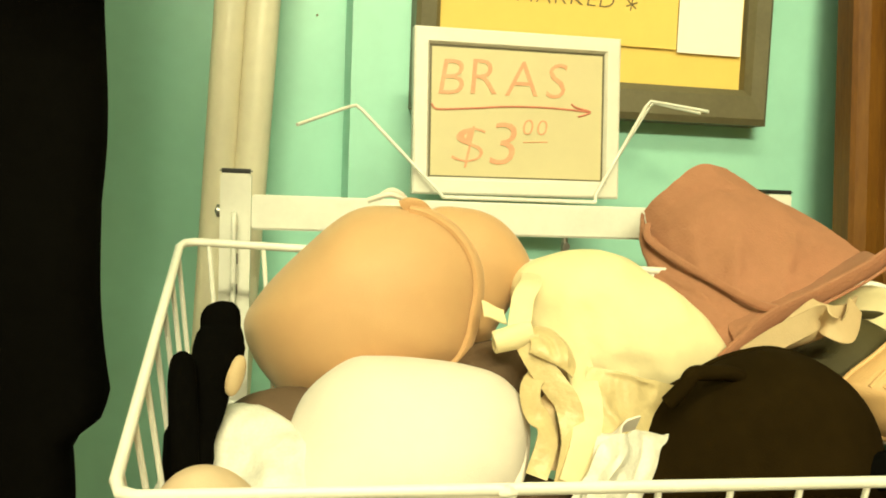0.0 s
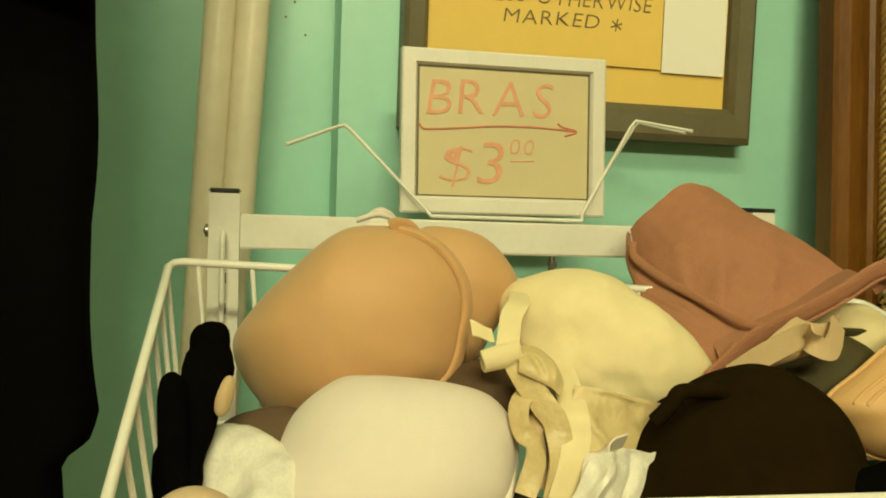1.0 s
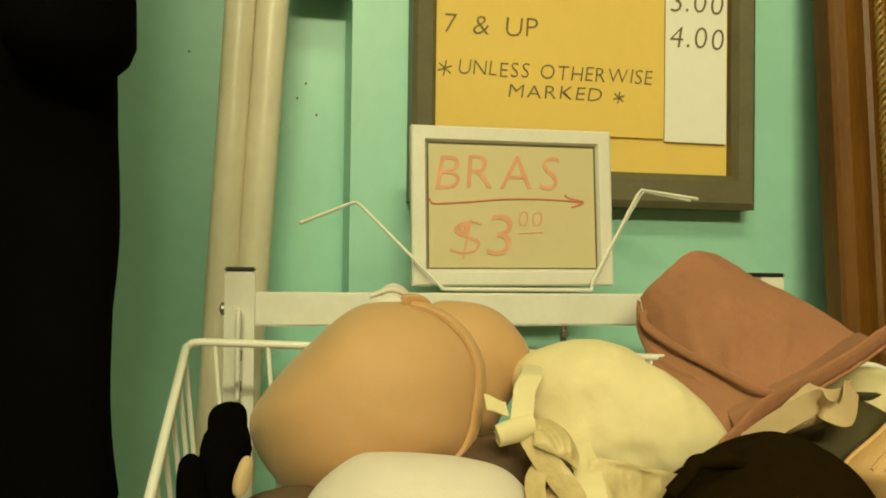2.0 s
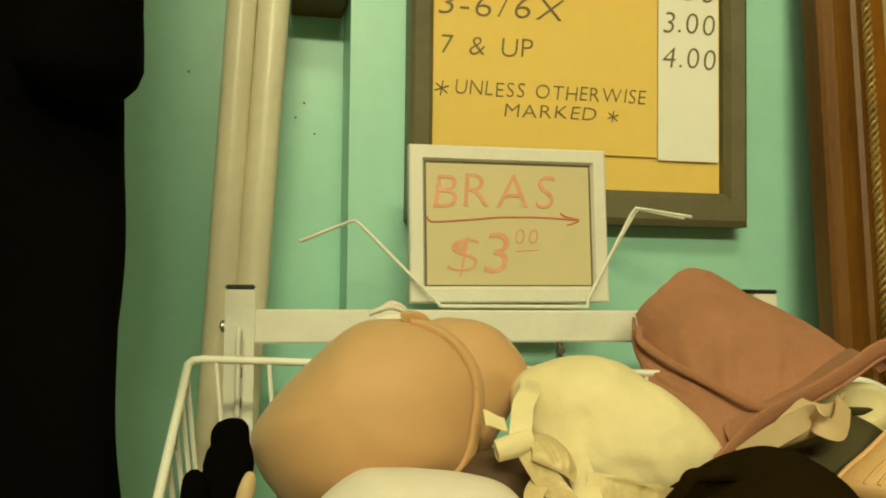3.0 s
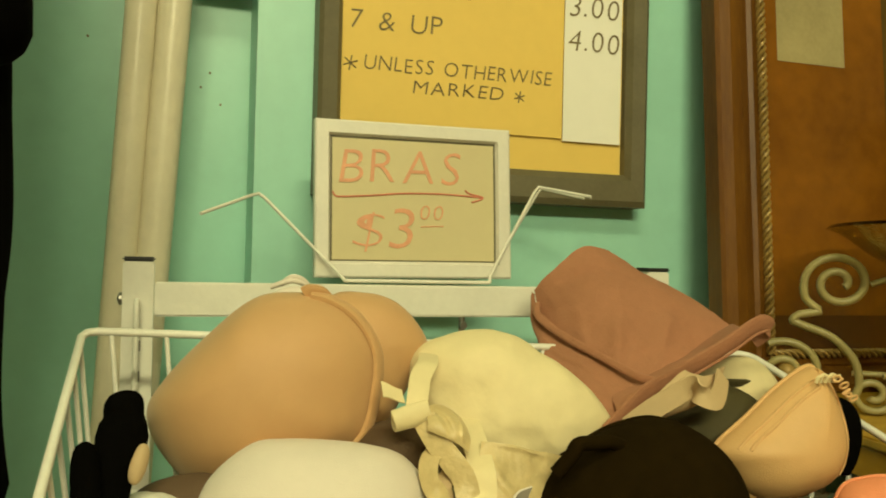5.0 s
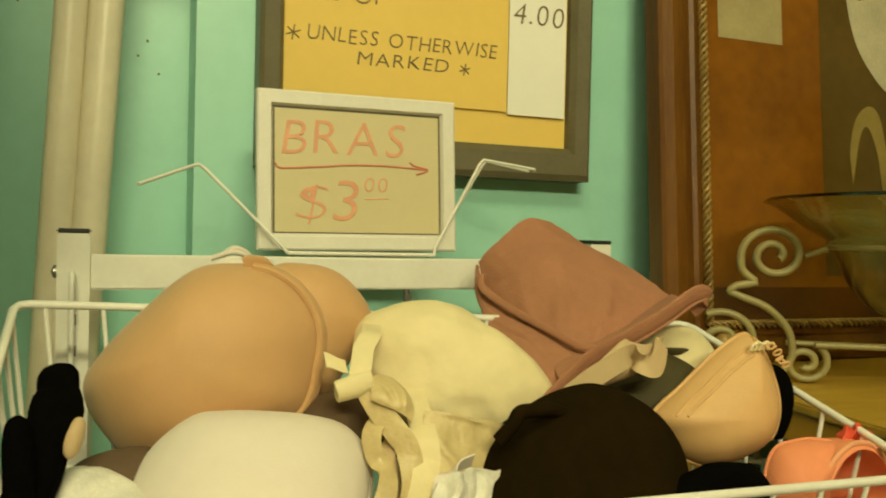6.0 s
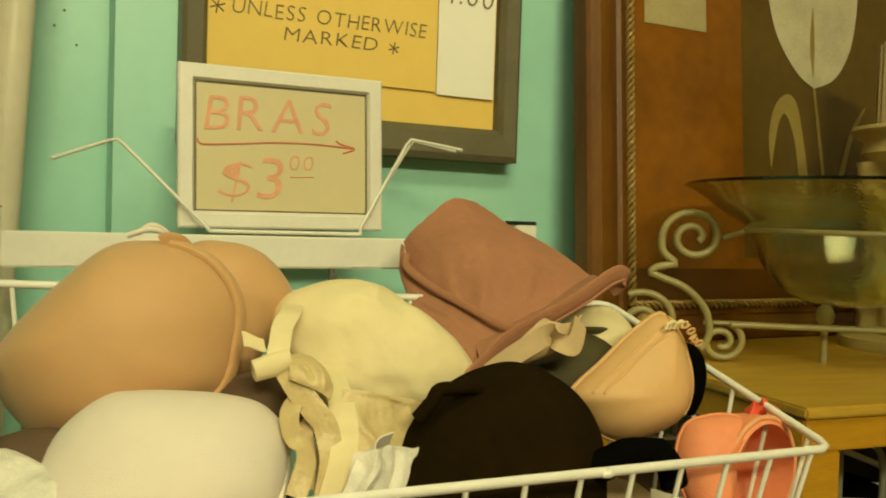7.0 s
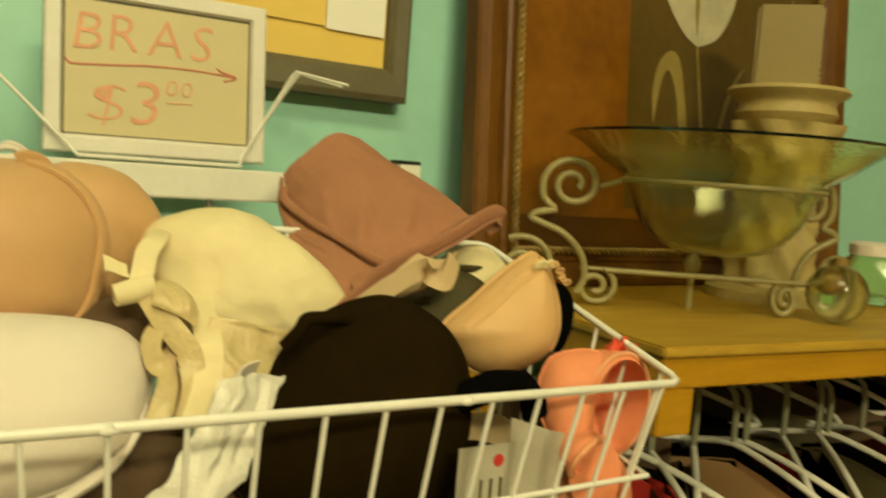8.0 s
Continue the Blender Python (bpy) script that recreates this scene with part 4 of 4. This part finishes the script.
part("wing", shift(patch([[(0.20, 0.70, 0.845), (0.21, 0.69, 0.835), (0.225, 0.68, 0.83), (0.235, 0.68, 0.825)], [(0.205, 0.69, 0.82), (0.215, 0.675, 0.81), (0.235, 0.67, 0.81), (0.245, 0.675, 0.81)], [(0.21, 0.685, 0.79), (0.225, 0.67, 0.785), (0.245, 0.67, 0.79), (0.255, 0.675, 0.795)], [(0.22, 0.68, 0.75), (0.235, 0.675, 0.75), (0.255, 0.675, 0.76), (0.265, 0.68, 0.77)]], 14, 14, 0.003, 0.003, 2), coral), CORAL, coral)
part("frill", shift(rough(ribbon([(0.252, 0.705, 0.882), (0.259, 0.706, 0.890), (0.266, 0.708, 0.884), (0.271, 0.709, 0.892), (0.277, 0.710, 0.884), (0.284, 0.711, 0.886), (0.290, 0.711, 0.879)], 0.008, 0.0012, [(0.1, -0.3, 1), (0.6, -0.3, 0.8), (-0.2, -0.4, 1), (0.5, -0.3, 0.8), (-0.3, -0.4, 0.9), (0.4, -0.3, 0.9), (0, -0.3, 1)], 6), 0.003, 130), coral), FRILL, coral, "bright red frilled trim")

# bras lying deeper, which fill the basket
for fx, fy, fz, fr, mt, txt in (
    (-0.21, 0.76, 0.751, 0.065, WHITECLOTH, "white bra lying deep in the wire basket"),
    (-0.085, 0.745, 0.760, 0.062, DUSK, "brown bra lying deep in the wire basket"),
    (-0.02, 0.80, 0.790, 0.070, DUSK, "brown bra buried under the cream one"),
    (0.17, 0.76, 0.790, 0.062, BLACKCUP, "black bra lying deep in the wire basket"),
    (0.13, 0.84, 0.820, 0.075, DUSK, "brown bra buried under the olive one"),
    (0.215, 0.82, 0.800, 0.055, BLUSH, "beige bra lying deep in the wire basket"),
    (-0.18, 0.85, 0.800, 0.075, DUSK, "brown bra buried under the tan one"),
    (-0.072, 0.79, 0.845, 0.040, DUSK, "brown bra wedged between the white and cream ones"),
    (0.04, 0.90, 0.850, 0.060, BLUSH, "beige bra buried under the rose-brown one"),
    (0.145, 0.90, 0.870, 0.060, BROWN, "rose-brown bra buried at the back of the basket"),
):
    deepbra = bra((fx, fy, fz - 0.05), txt)
    cup(deepbra, mt, (fx, fy, fz - 0.05), Vector((0.1 * math.sin(fx * 40), -0.2, 1)), Vector((1, 0, 0)), fr, fr * 0.75, fr, BOXY, wobble=0.005, seed=fx * 30, n=32, m=12)

# price tags hanging through the wires
tag = thing("price_tag", (0.14, 0.675, 0.80), "white card tag with a red dot, hanging at the basket front", "tag", "price tags")
part("card", shift(box(0.100, 0.146, 0.6745, 0.6755, 0.76, 0.835, 0), tag), TAGCARD, tag, smooth=False)
part("dot", shift(tube([(0.132, 0.6744, 0.824), (0.132, 0.6738, 0.824)], 0.0042, 20), tag), RED, tag, "red round sticker")
for k in range(3):
    part("print_bar", shift(box(0.118 + 0.008 * k, 0.120 + 0.008 * k, 0.6738, 0.6744, 0.775, 0.812, 0), tag), OLIVE, tag, smooth=False)
tag2 = thing("price_tag", (0.17, 0.68, 0.80), "plain white paper tag behind the wires", "tag", "price tags")
part("card", shift(patch([[(0.146 + 0.017 * a, 0.682 + 0.003 * (a % 2), 0.850 - 0.006 * a - 0.032 * b) for b in range(4)] for a in range(4)], 8, 8, 0.0008, 0.002, 3), tag2), TAGCARD, tag2)

# ---------------------------------------------------------------- shelf with ornaments
SA = -6.0
SO = Vector((0.368, 0.752, 0.8725))
SX = Vector((math.cos(radians(SA)), math.sin(radians(SA)), 0))
shelf = thing("wooden_shelf", SO, "golden pine shelf with worn top and clothes rod below", "shelf")
shelf.rotation_euler = (0, 0, radians(SA))
part("top_board", box(-0.004, 1.35, -0.006, 0.40, -0.010, 0.0, 0.002), PINETOP, shelf, "worn pale top board")
part("front_board", box(0.0, 1.345, 0.0, 0.02, -0.040, -0.0105, 0.0015), PINE, shelf, "golden varnished front board")
part("side_board", box(0.0, 0.018, 0.021, 0.39, -0.040, -0.0105, 0.0015), PINE, shelf)
part("leg", box(0.0, 0.042, 0.0005, 0.042, -0.084, -0.0405, 0.0015), PINE, shelf)
part("leg", box(0.0, 0.042, 0.35, 0.39, -0.8715, -0.0405, 0.0015), PINE, shelf)
part("leg", box(1.30, 1.342, 0.0005, 0.042, -0.8715, -0.0405, 0.0015), PINE, shelf)
part("leg", box(1.30, 1.342, 0.35, 0.39, -0.8715, -0.0405, 0.0015), PINE, shelf)
part("clothes_rod", tube([(0.02, 0.19, -0.085), (1.33, 0.19, -0.085)], 0.012, 16), BOLT, shelf)
part("clothes_rod", tube([(0.02, 0.345, -0.030), (1.33, 0.345, -0.030)], 0.012, 16), BOLT, shelf)

# clothes on hangers under the shelf
HCOL = [BLACK, RED, OLIVE, BLACK, TAN, BLACK, RED, BLACK, OLIVE]


def hanger_at(x, turn, mat, drop, y=0.19, z=-0.0905):
    hg = thing("coat_hanger", (0, 0, 0), "white plastic tubular hanger on the rod under the shelf", "hanger", "hangers under the shelf")
    hook = [(0, 0.022 * math.sin(a), 0.0 + 0.018 * math.cos(a)) for a in (radians(d) for d in range(-100, 100, 20))]
    part("hook", tube([(0, -0.022, -0.004)] + hook[1:] + [(0, 0.017, -0.012), (0, 0.004, -0.022), (0, 0, -0.040), (0, 0, -0.085)], 0.0042, 9), HOOKGREY, hg, "clear grey plastic hook, darkened for shade under the shelf")
    arm = spline([(0, 0, -0.085), (0, -0.03, -0.090), (0, -0.09, -0.106), (0, -0.16, -0.132), (0, -0.185, -0.148), (0, -0.17, -0.156), (0, 0, -0.154), (0, 0.17, -0.156), (0, 0.185, -0.148), (0, 0.16, -0.132), (0, 0.09, -0.106), (0, 0.03, -0.090)], 6)
    part("hanger_bar", tube(arm, 0.0044, 9, closed=True), WHITEMETAL, hg)
    hg.matrix_basis = Matrix.Translation(SO) @ Matrix.Rotation(radians(SA), 4, "Z") @ pose(x, y, z, 0, 0, turn)
    gm = bmesh.new()
    rows = []
    nn = 28
    for j in range(12):
        f = j / 11
        row = []
        for k in range(nn):
            t = 2 * math.pi * k / nn
            hw = 0.175 * (1 - 0.0 * f)
            yy = hw * math.cos(t)
            top = -0.092 - 0.055 * abs(math.cos(t)) ** 1.2
            zz = top - f * drop
            th = 0.010 + 0.012 * f
            row.append(gm.verts.new((th * math.sin(t) + 0.004 * f * math.sin(5 * t + x * 30), yy + 0.004 * math.sin(9 * t), zz)))
        rows.append(row)
    for a, b in zip(rows, rows[1:]):
        for k in range(nn):
            gm.faces.new((a[k], a[(k + 1) % nn], b[(k + 1) % nn], b[k]))
    names = {BLACK: "black", DUSK: "dark brown", RED: "red", OLIVE: "olive-grey", TAN: "tan"}
    gar = part("knitted_shirt", gm, mat)
    gar.matrix_basis = hg.matrix_basis @ pose(0.0, 0, -0.016)
    tagged(gar, f"{names[mat]} knitted top hanging from a white plastic hanger", "clothing", "clothes under the shelf")


for k in range(11):
    hanger_at(0.080 + 0.052 * k + 0.018 * math.sin(k * 2.1), 34 * math.sin(k * 1.7) - 8, HCOL[k % 9], 0.55)

for k in range(6):
    hanger_at(0.12 + 0.15 * k, 66 + 6 * math.sin(k * 2.3), (DUSK, BLACK, OLIVE)[k % 3], 0.55, 0.345, -0.0355)

# leaning picture in a wide wooden frame with rope beading
pic = thing("framed_picture", (0.387, 1.085, 0.8725), "large tulip picture in dark wooden frame with rope beading, leaning", "picture")
PM = Matrix.Translation((0.387, 1.085, 0.8730)) @ Matrix.Rotation(radians(-4.4), 4, "X")
pic.matrix_world = PM
PW, PH, PB, PL = 0.776, 0.95, 0.068, 0.045


def wide_side(o0, o1, i0, i1):
    bm = bmesh.new()
    rows = []
    for a, b in ((o0, i0), (o1, i1)):
        rows.append([bm.verts.new((a[0] + (b[0] - a[0]) * f, y, a[1] + (b[1] - a[1]) * f)) for f, y in ((0, 0.03), (0, 0.004), (0.06, 0), (0.25, -0.003), (0.5, 0.001), (0.72, 0.008), (0.8, 0.005), (1.0, 0.013), (1.0, 0.03))])
    m = len(rows[0])
    for q in range(m):
        bm.faces.new((rows[0][q], rows[0][(q + 1) % m], rows[1][(q + 1) % m], rows[1][q]))
    bm.faces.new(rows[0])
    bm.faces.new(rows[1][::-1])
    part("frame_side", bm, WOOD, pic, smooth=False)


oo = [(0, 0), (PW, 0), (PW, PH), (0, PH)]
ii = [(PB, PL), (PW - PB, PL), (PW - PB, PH - PB), (PB, PH - PB)]
for k in range(4):
    wide_side(oo[k], oo[(k + 1) % 4], ii[k], ii[(k + 1) % 4])


def rope(a, b):
    """Two strands twisted round one another."""
    bm = bmesh.new()
    a, b = Vector(a), Vector(b)
    d = (b - a)
    n = int(d.length / 0.0022)
    u = d.normalized()
    s = Vector((0, 1, 0))
    w = u.cross(s)
    for ph in (0, 2 * math.pi / 3, 4 * math.pi / 3):
        tube([a + d * (k / n) + 0.0040 * (math.cos(k * 0.5 + ph) * s + math.sin(k * 0.5 + ph) * w) for k in range(n + 1)], 0.0023, 6, bm)
    part("rope_bead", bm, GOLD, pic, "dark gilt rope beading")


RI = PB + 0.003
RL = PL + 0.003
rope((RI, 0.009, RL), (RI, 0.009, PH - RI))
rope((PW - RI, 0.009, RL), (PW - RI, 0.009, PH - RI))
rope((RI, 0.009, RL), (PW - RI, 0.009, RL))
rope((RI, 0.009, PH - RI), (PW - RI, 0.009, PH - RI))
part("canvas", box(PB, PW - PB, 0.016, 0.020, PL, PH - PB, 0), PICBASE, pic, "brown painted background", smooth=False)


def shape(name, outline, mat, y, n=6):
    """A flat painted shape on the picture."""
    bm = bmesh.new()
    pts = spline([(*p, 0) for p in outline] + [(*outline[0], 0)], n)[:-1]
    vs = [bm.verts.new((p.x, y, p.y)) for p in pts]
    f = bm.faces.new(vs)
    bmesh.ops.triangulate(bm, faces=[f])
    part(name, bm, mat, pic, smooth=False)


def rect(name, x0, x1, z0, z1, mat, y):
    bm = bmesh.new()
    bm.faces.new([bm.verts.new(q) for q in ((x0, y, z0), (x1, y, z0), (x1, y, z1), (x0, y, z1))])
    part(name, bm, mat, pic, smooth=False)


rect("painted_field", 0.27, PW - PB, PL + 0.065, PH - PB, PICGREY, 0.0156)
rect("painted_table", PB, PW - PB, PL, PL + 0.05, PICDARK, 0.0153)
rect("painted_note", 0.10, 0.205, 0.415, 0.52, PICPAPER, 0.0150)
shape("painted_stem", [(0.408, 0.355), (0.413, 0.355), (0.430, 0.22), (0.424, 0.22)], TULIPG, 0.0148, 3)
shape("painted_leaf", [(0.322, 0.235), (0.318, 0.28), (0.33, 0.325), (0.355, 0.345), (0.375, 0.33), (0.388, 0.27), (0.395, 0.21), (0.378, 0.22), (0.368, 0.28), (0.352, 0.315), (0.337, 0.30)], TULIPG, 0.0146)
shape("painted_leaf", [(0.45, 0.21), (0.485, 0.30), (0.52, 0.34), (0.49, 0.29), (0.46, 0.21)], TULIPG, 0.0146)
shape("painted_tulip", [(0.410, 0.358), (0.375, 0.378), (0.335, 0.43), (0.320, 0.50), (0.350, 0.495), (0.375, 0.56), (0.41, 0.53), (0.455, 0.56), (0.475, 0.50), (0.505, 0.51), (0.490, 0.43), (0.455, 0.378)], TULIPW, 0.0144)
shape("painted_petal_line", [(0.408, 0.37), (0.402, 0.42), (0.41, 0.48), (0.412, 0.42)], TULIPG, 0.0142, 3)

# glass bowl on a wrought-iron stand
BC = Vector((0.585, 0.885, 0.868))
bowl = thing("glass_bowl", BC + Vector((0, 0, 0.07)), "pale green dimpled glass bowl with a wide flared rim", "bowl")
prof = spline([(0.001, 0.072, 0), (0.03, 0.073, 0), (0.062, 0.082, 0), (0.088, 0.108, 0), (0.103, 0.140, 0), (0.112, 0.158, 0), (0.135, 0.172, 0), (0.162, 0.192, 0), (0.180, 0.201, 0)], 5)
outer = [(p.x, p.y) for p in prof]
inner = [(max(p.x - 0.0035, 0.0005), p.y + 0.0035) for p in prof][::-1]
part("bowl_body", lathe(outer + inner, (0, 0, -0.07), 64), GLASS, bowl)

stand = thing("bowl_stand", BC, "olive painted wrought-iron bowl stand with scrolled ends", "stand")
part("ring", tube([(0.111 * math.cos(a), 0.111 * math.sin(a), 0.152) for a in (2 * math.pi * k / 48 for k in range(48))], 0.003, 8, closed=True), IRON, stand)


def spiral(cx, cz, r0, turns, start, sense, n=40):
    return [(cx + r0 * (1 - 0.78 * k / n) * math.cos(radians(start) + sense * 2 * math.pi * turns * k / n), cz + r0 * (1 - 0.78 * k / n) * math.sin(radians(start) + sense * 2 * math.pi * turns * k / n)) for k in range(n + 1)]


DS = Vector((0.86, -0.51, 0))
for sgn in (-1, 1):
    def P(u, z):
        return DS * (u * (0.72 if sgn > 0 else -1.1)) + Vector((0, 0, z))
    up_scroll = spiral(0.155, 0.142, 0.031, 1.6, 0, 1)[::-1]
    down = [(p.x, p.y) for p in spline([(0.175, 0.118, 0), (0.195, 0.103, 0), (0.187, 0.097, 0), (0.160, 0.085, 0), (0.140, 0.062, 0), (0.135, 0.035, 0), (0.143, 0.018, 0)], 6)]
    part("scroll", tube([P(u, z) for u, z in up_scroll], 0.0043, 8), IRON, stand)
    part("scroll", tube([P(u, z) for u, z in [(p.x, p.y) for p in spline([(0.186, 0.142, 0), (0.184, 0.125, 0), (0.170, 0.112, 0)], 5)] + down[4:]], 0.0043, 8), IRON, stand)
    part("scroll", tube([P(u, z) for u, z in spiral(0.200, 0.046, 0.034, 1.4, 60, 1)], 0.0042, 8), IRON, stand)
    part("scroll", tube([P(u, z) for u, z in spiral(0.123, 0.027, 0.022, 1.5, 130, 1)], 0.0040, 8), IRON, stand)
    part("bead", lathe([(max(0.0004, 0.0095 * math.sin(a)), -0.0095 * math.cos(a)) for a in (math.pi * k / 12 for k in range(13))], P(0.200, 0.046), 20), GOLD, stand, "small gilt bead")
    part("tie", tube([P(0.126, 0.142), P(0.105, 0.150)], 0.003, 8), IRON, stand)
part("base_bar", tube([DS * -0.13 + Vector((0, -0.006, 0.047)), DS * 0.13 + Vector((0, -0.006, 0.047))], 0.0034, 8), IRON, stand)
part("base_bar", tube([DS * -0.12 + Vector((0, 0.05, 0.043)), DS * 0.12 + Vector((0, 0.05, 0.043))], 0.003, 8), IRON, stand)
part("knob", lathe(((0.001, 0.003), (0.004, 0.003), (0.004, 0.045), (0.009, 0.052), (0.010, 0.060), (0.007, 0.068), (0.001, 0.071)), (0.0, 0.03, 0), 20), IRON, stand)

# carved plaster pedestal with a saucer and a block candle
base_z = 0.8725
ped = thing("plaster_pedestal", (0.800, 0.965, base_z), "cream plaster pedestal carved with folds, topped by a dish", "pedestal")
bm = bmesh.new()
rings = []
for j in range(30):
    f = j / 29
    z = f * 0.24
    r0 = 0.068 - 0.018 * math.sin(f * math.pi * 0.9) + (0.02 * max(0, f - 0.8) * 5) * 0.4
    rings.append([bm.verts.new(((r0 + 0.005 * math.sin(7 * t + 5 * f * 3.1) + 0.004 * math.sin(3 * t - f * 21)) * math.cos(t), (r0 + 0.005 * math.sin(7 * t + 5 * f * 3.1) + 0.004 * math.sin(3 * t - f * 21)) * math.sin(t), z)) for t in (2 * math.pi * k / 56 for k in range(56))])
for a, b in zip(rings, rings[1:]):
    for k in range(56):
        bm.faces.new((a[k], a[(k + 1) % 56], b[(k + 1) % 56], b[k]))
bm.faces.new(rings[0])
bm.faces.new(rings[-1])
part("column", bm, PLASTER, ped)
part("foot", lathe(((0.001, 0.0), (0.082, 0.0), (0.082, 0.014), (0.074, 0.02), (0.06, 0.022)), (0, 0, 0), 40), PLASTER, ped)
part("dish", lathe(((0.001, 0.212), (0.036, 0.214), (0.058, 0.222), (0.066, 0.234), (0.062, 0.246), (0.064, 0.252), (0.075, 0.258), (0.079, 0.263), (0.076, 0.268), (0.055, 0.266), (0.001, 0.265)), (0, 0, 0.018), 56), PLASTER, ped)
cn = thing("block_candle", (0.797, 0.972, base_z + 0.2845), "square tan wax candle standing on the plaster dish", "candle")
cn.rotation_euler = (0, 0, radians(-50))
part("wax_block", box(-0.041, 0.041, -0.03, 0.03, 0, 0.11, 0.004), CANDLE, cn)
part("wick", tube([(0, 0, 0.108), (0.002, 0, 0.12)], 0.001, 6), INK, cn)

# glass ball and white trinkets at the end
ballat = Vector((0.70, 0.80, 0.8725))
gb_ = thing("glass_ornament", ballat, "clear greenish glass ball ornament with a gilt cap", "ornament")
part("ball", lathe([(max(0.0005, 0.034 * math.sin(a)), 0.035 - 0.034 * math.cos(a)) for a in (math.pi * k / 20 for k in range(21))], (0, 0, 0), 36), GLASS, gb_)
part("cap", lathe(((0.0005, 0.068), (0.008, 0.068), (0.008, 0.076), (0.0005, 0.077)), (0, 0, 0), 16), GOLD, gb_)
tr = thing("glass_jar", (0.95, 0.90, 0.876), "small clear glass jar with a white lid", "jar")
part("jar_body", lathe(((0.001, 0.0), (0.04, 0.0), (0.043, 0.01), (0.043, 0.055), (0.034, 0.065), (0.031, 0.065), (0.04, 0.053), (0.04, 0.012), (0.001, 0.004)), (0, 0, 0), 36), GLASS, tr)
part("lid", lathe(((0.001, 0.066), (0.037, 0.066), (0.037, 0.08), (0.03, 0.084), (0.001, 0.085)), (0, 0, 0), 36), WHITECLOTH, tr)

# ---------------------------------------------------------------- dark clothes hanging beside the basket
def hanging(at, outline, thick, label, seed):
    """A garment: a closed outline in x, z (from the hanging edge down), puffed and rippled."""
    ob_bm = bmesh.new()
    nz = 200
    zs = [1.95 - (1.95 - 0.35) * k / nz for k in range(nz + 1)]
    rows = []
    for z in zs:
        for (za, xa), (zb, xb) in zip(outline, outline[1:]):
            if za >= z >= zb:
                xr = xa + (xb - xa) * (za - z) / max(za - zb, 1e-6)
                break
        x0 = -0.62
        row = []
        for k in range(40):
            t = 2 * math.pi * k / 40
            cx, w = (x0 + xr) / 2, (xr - x0) / 2
            x = cx + w * math.copysign(abs(math.cos(t)) ** 0.7, math.cos(t))
            y = thick * math.copysign(abs(math.sin(t)) ** 0.6, math.sin(t)) * (1 + 0.25 * math.sin(6 * t + z * 3 + seed)) + 0.006 * math.sin(22 * x + seed)
            x += 0.003 * math.sin(z * 31 + seed) * (1 if math.cos(t) > 0 else 0)
            row.append(ob_bm.verts.new((x, at + y, z)))
        rows.append(row)
    for a, b in zip(rows, rows[1:]):
        for k in range(40):
            ob_bm.faces.new((a[k], a[(k + 1) % 40], b[(k + 1) % 40], b[k]))
    ob_bm.faces.new(rows[0])
    ob_bm.faces.new(rows[-1])
    ob = thing("hanging_garment", (-0.45, at, 1.95), label, "clothing", "dark clothes beside the basket")
    part("body", shift(ob_bm, ob), BLACK, ob)
    return ob


rail = part("garment_rail", tube([(-0.435, 0.45, 2.008), (-0.435, 1.289, 2.008)], 0.010, 14), BOLT)
tagged(rail, "steel garment rail fixed to the wall", "rail", kind="structure")
coat = hanging(0.78, [(2.0, -0.34), (1.30, -0.320), (1.12, -0.316), (1.0, -0.321), (0.892, -0.313), (0.874, -0.321), (0.868, -0.335), (0.34, -0.336)], 0.03, "long black garment hanging at the end of the rack", 1)
part("sleeve", shift(tube(spline([(-0.36, 0.76, 1.75), (-0.345, 0.745, 1.45), (-0.336, 0.74, 1.25), (-0.334, 0.74, 1.170), (-0.338, 0.74, 1.122)], 6), [0.03] * 19 + [0.031, 0.032, 0.033, 0.031, 0.026, 0.018], 18), coat), BLACK, coat, "black sleeve with a loose cuff")
part("hanger_hook", shift(tube([(-0.45, 0.78, 1.94), (-0.45, 0.78, 2.0), (-0.44, 0.78, 2.02), (-0.42, 0.78, 2.02)], 0.003, 8), coat), BOLT, coat, "steel hanger hook")
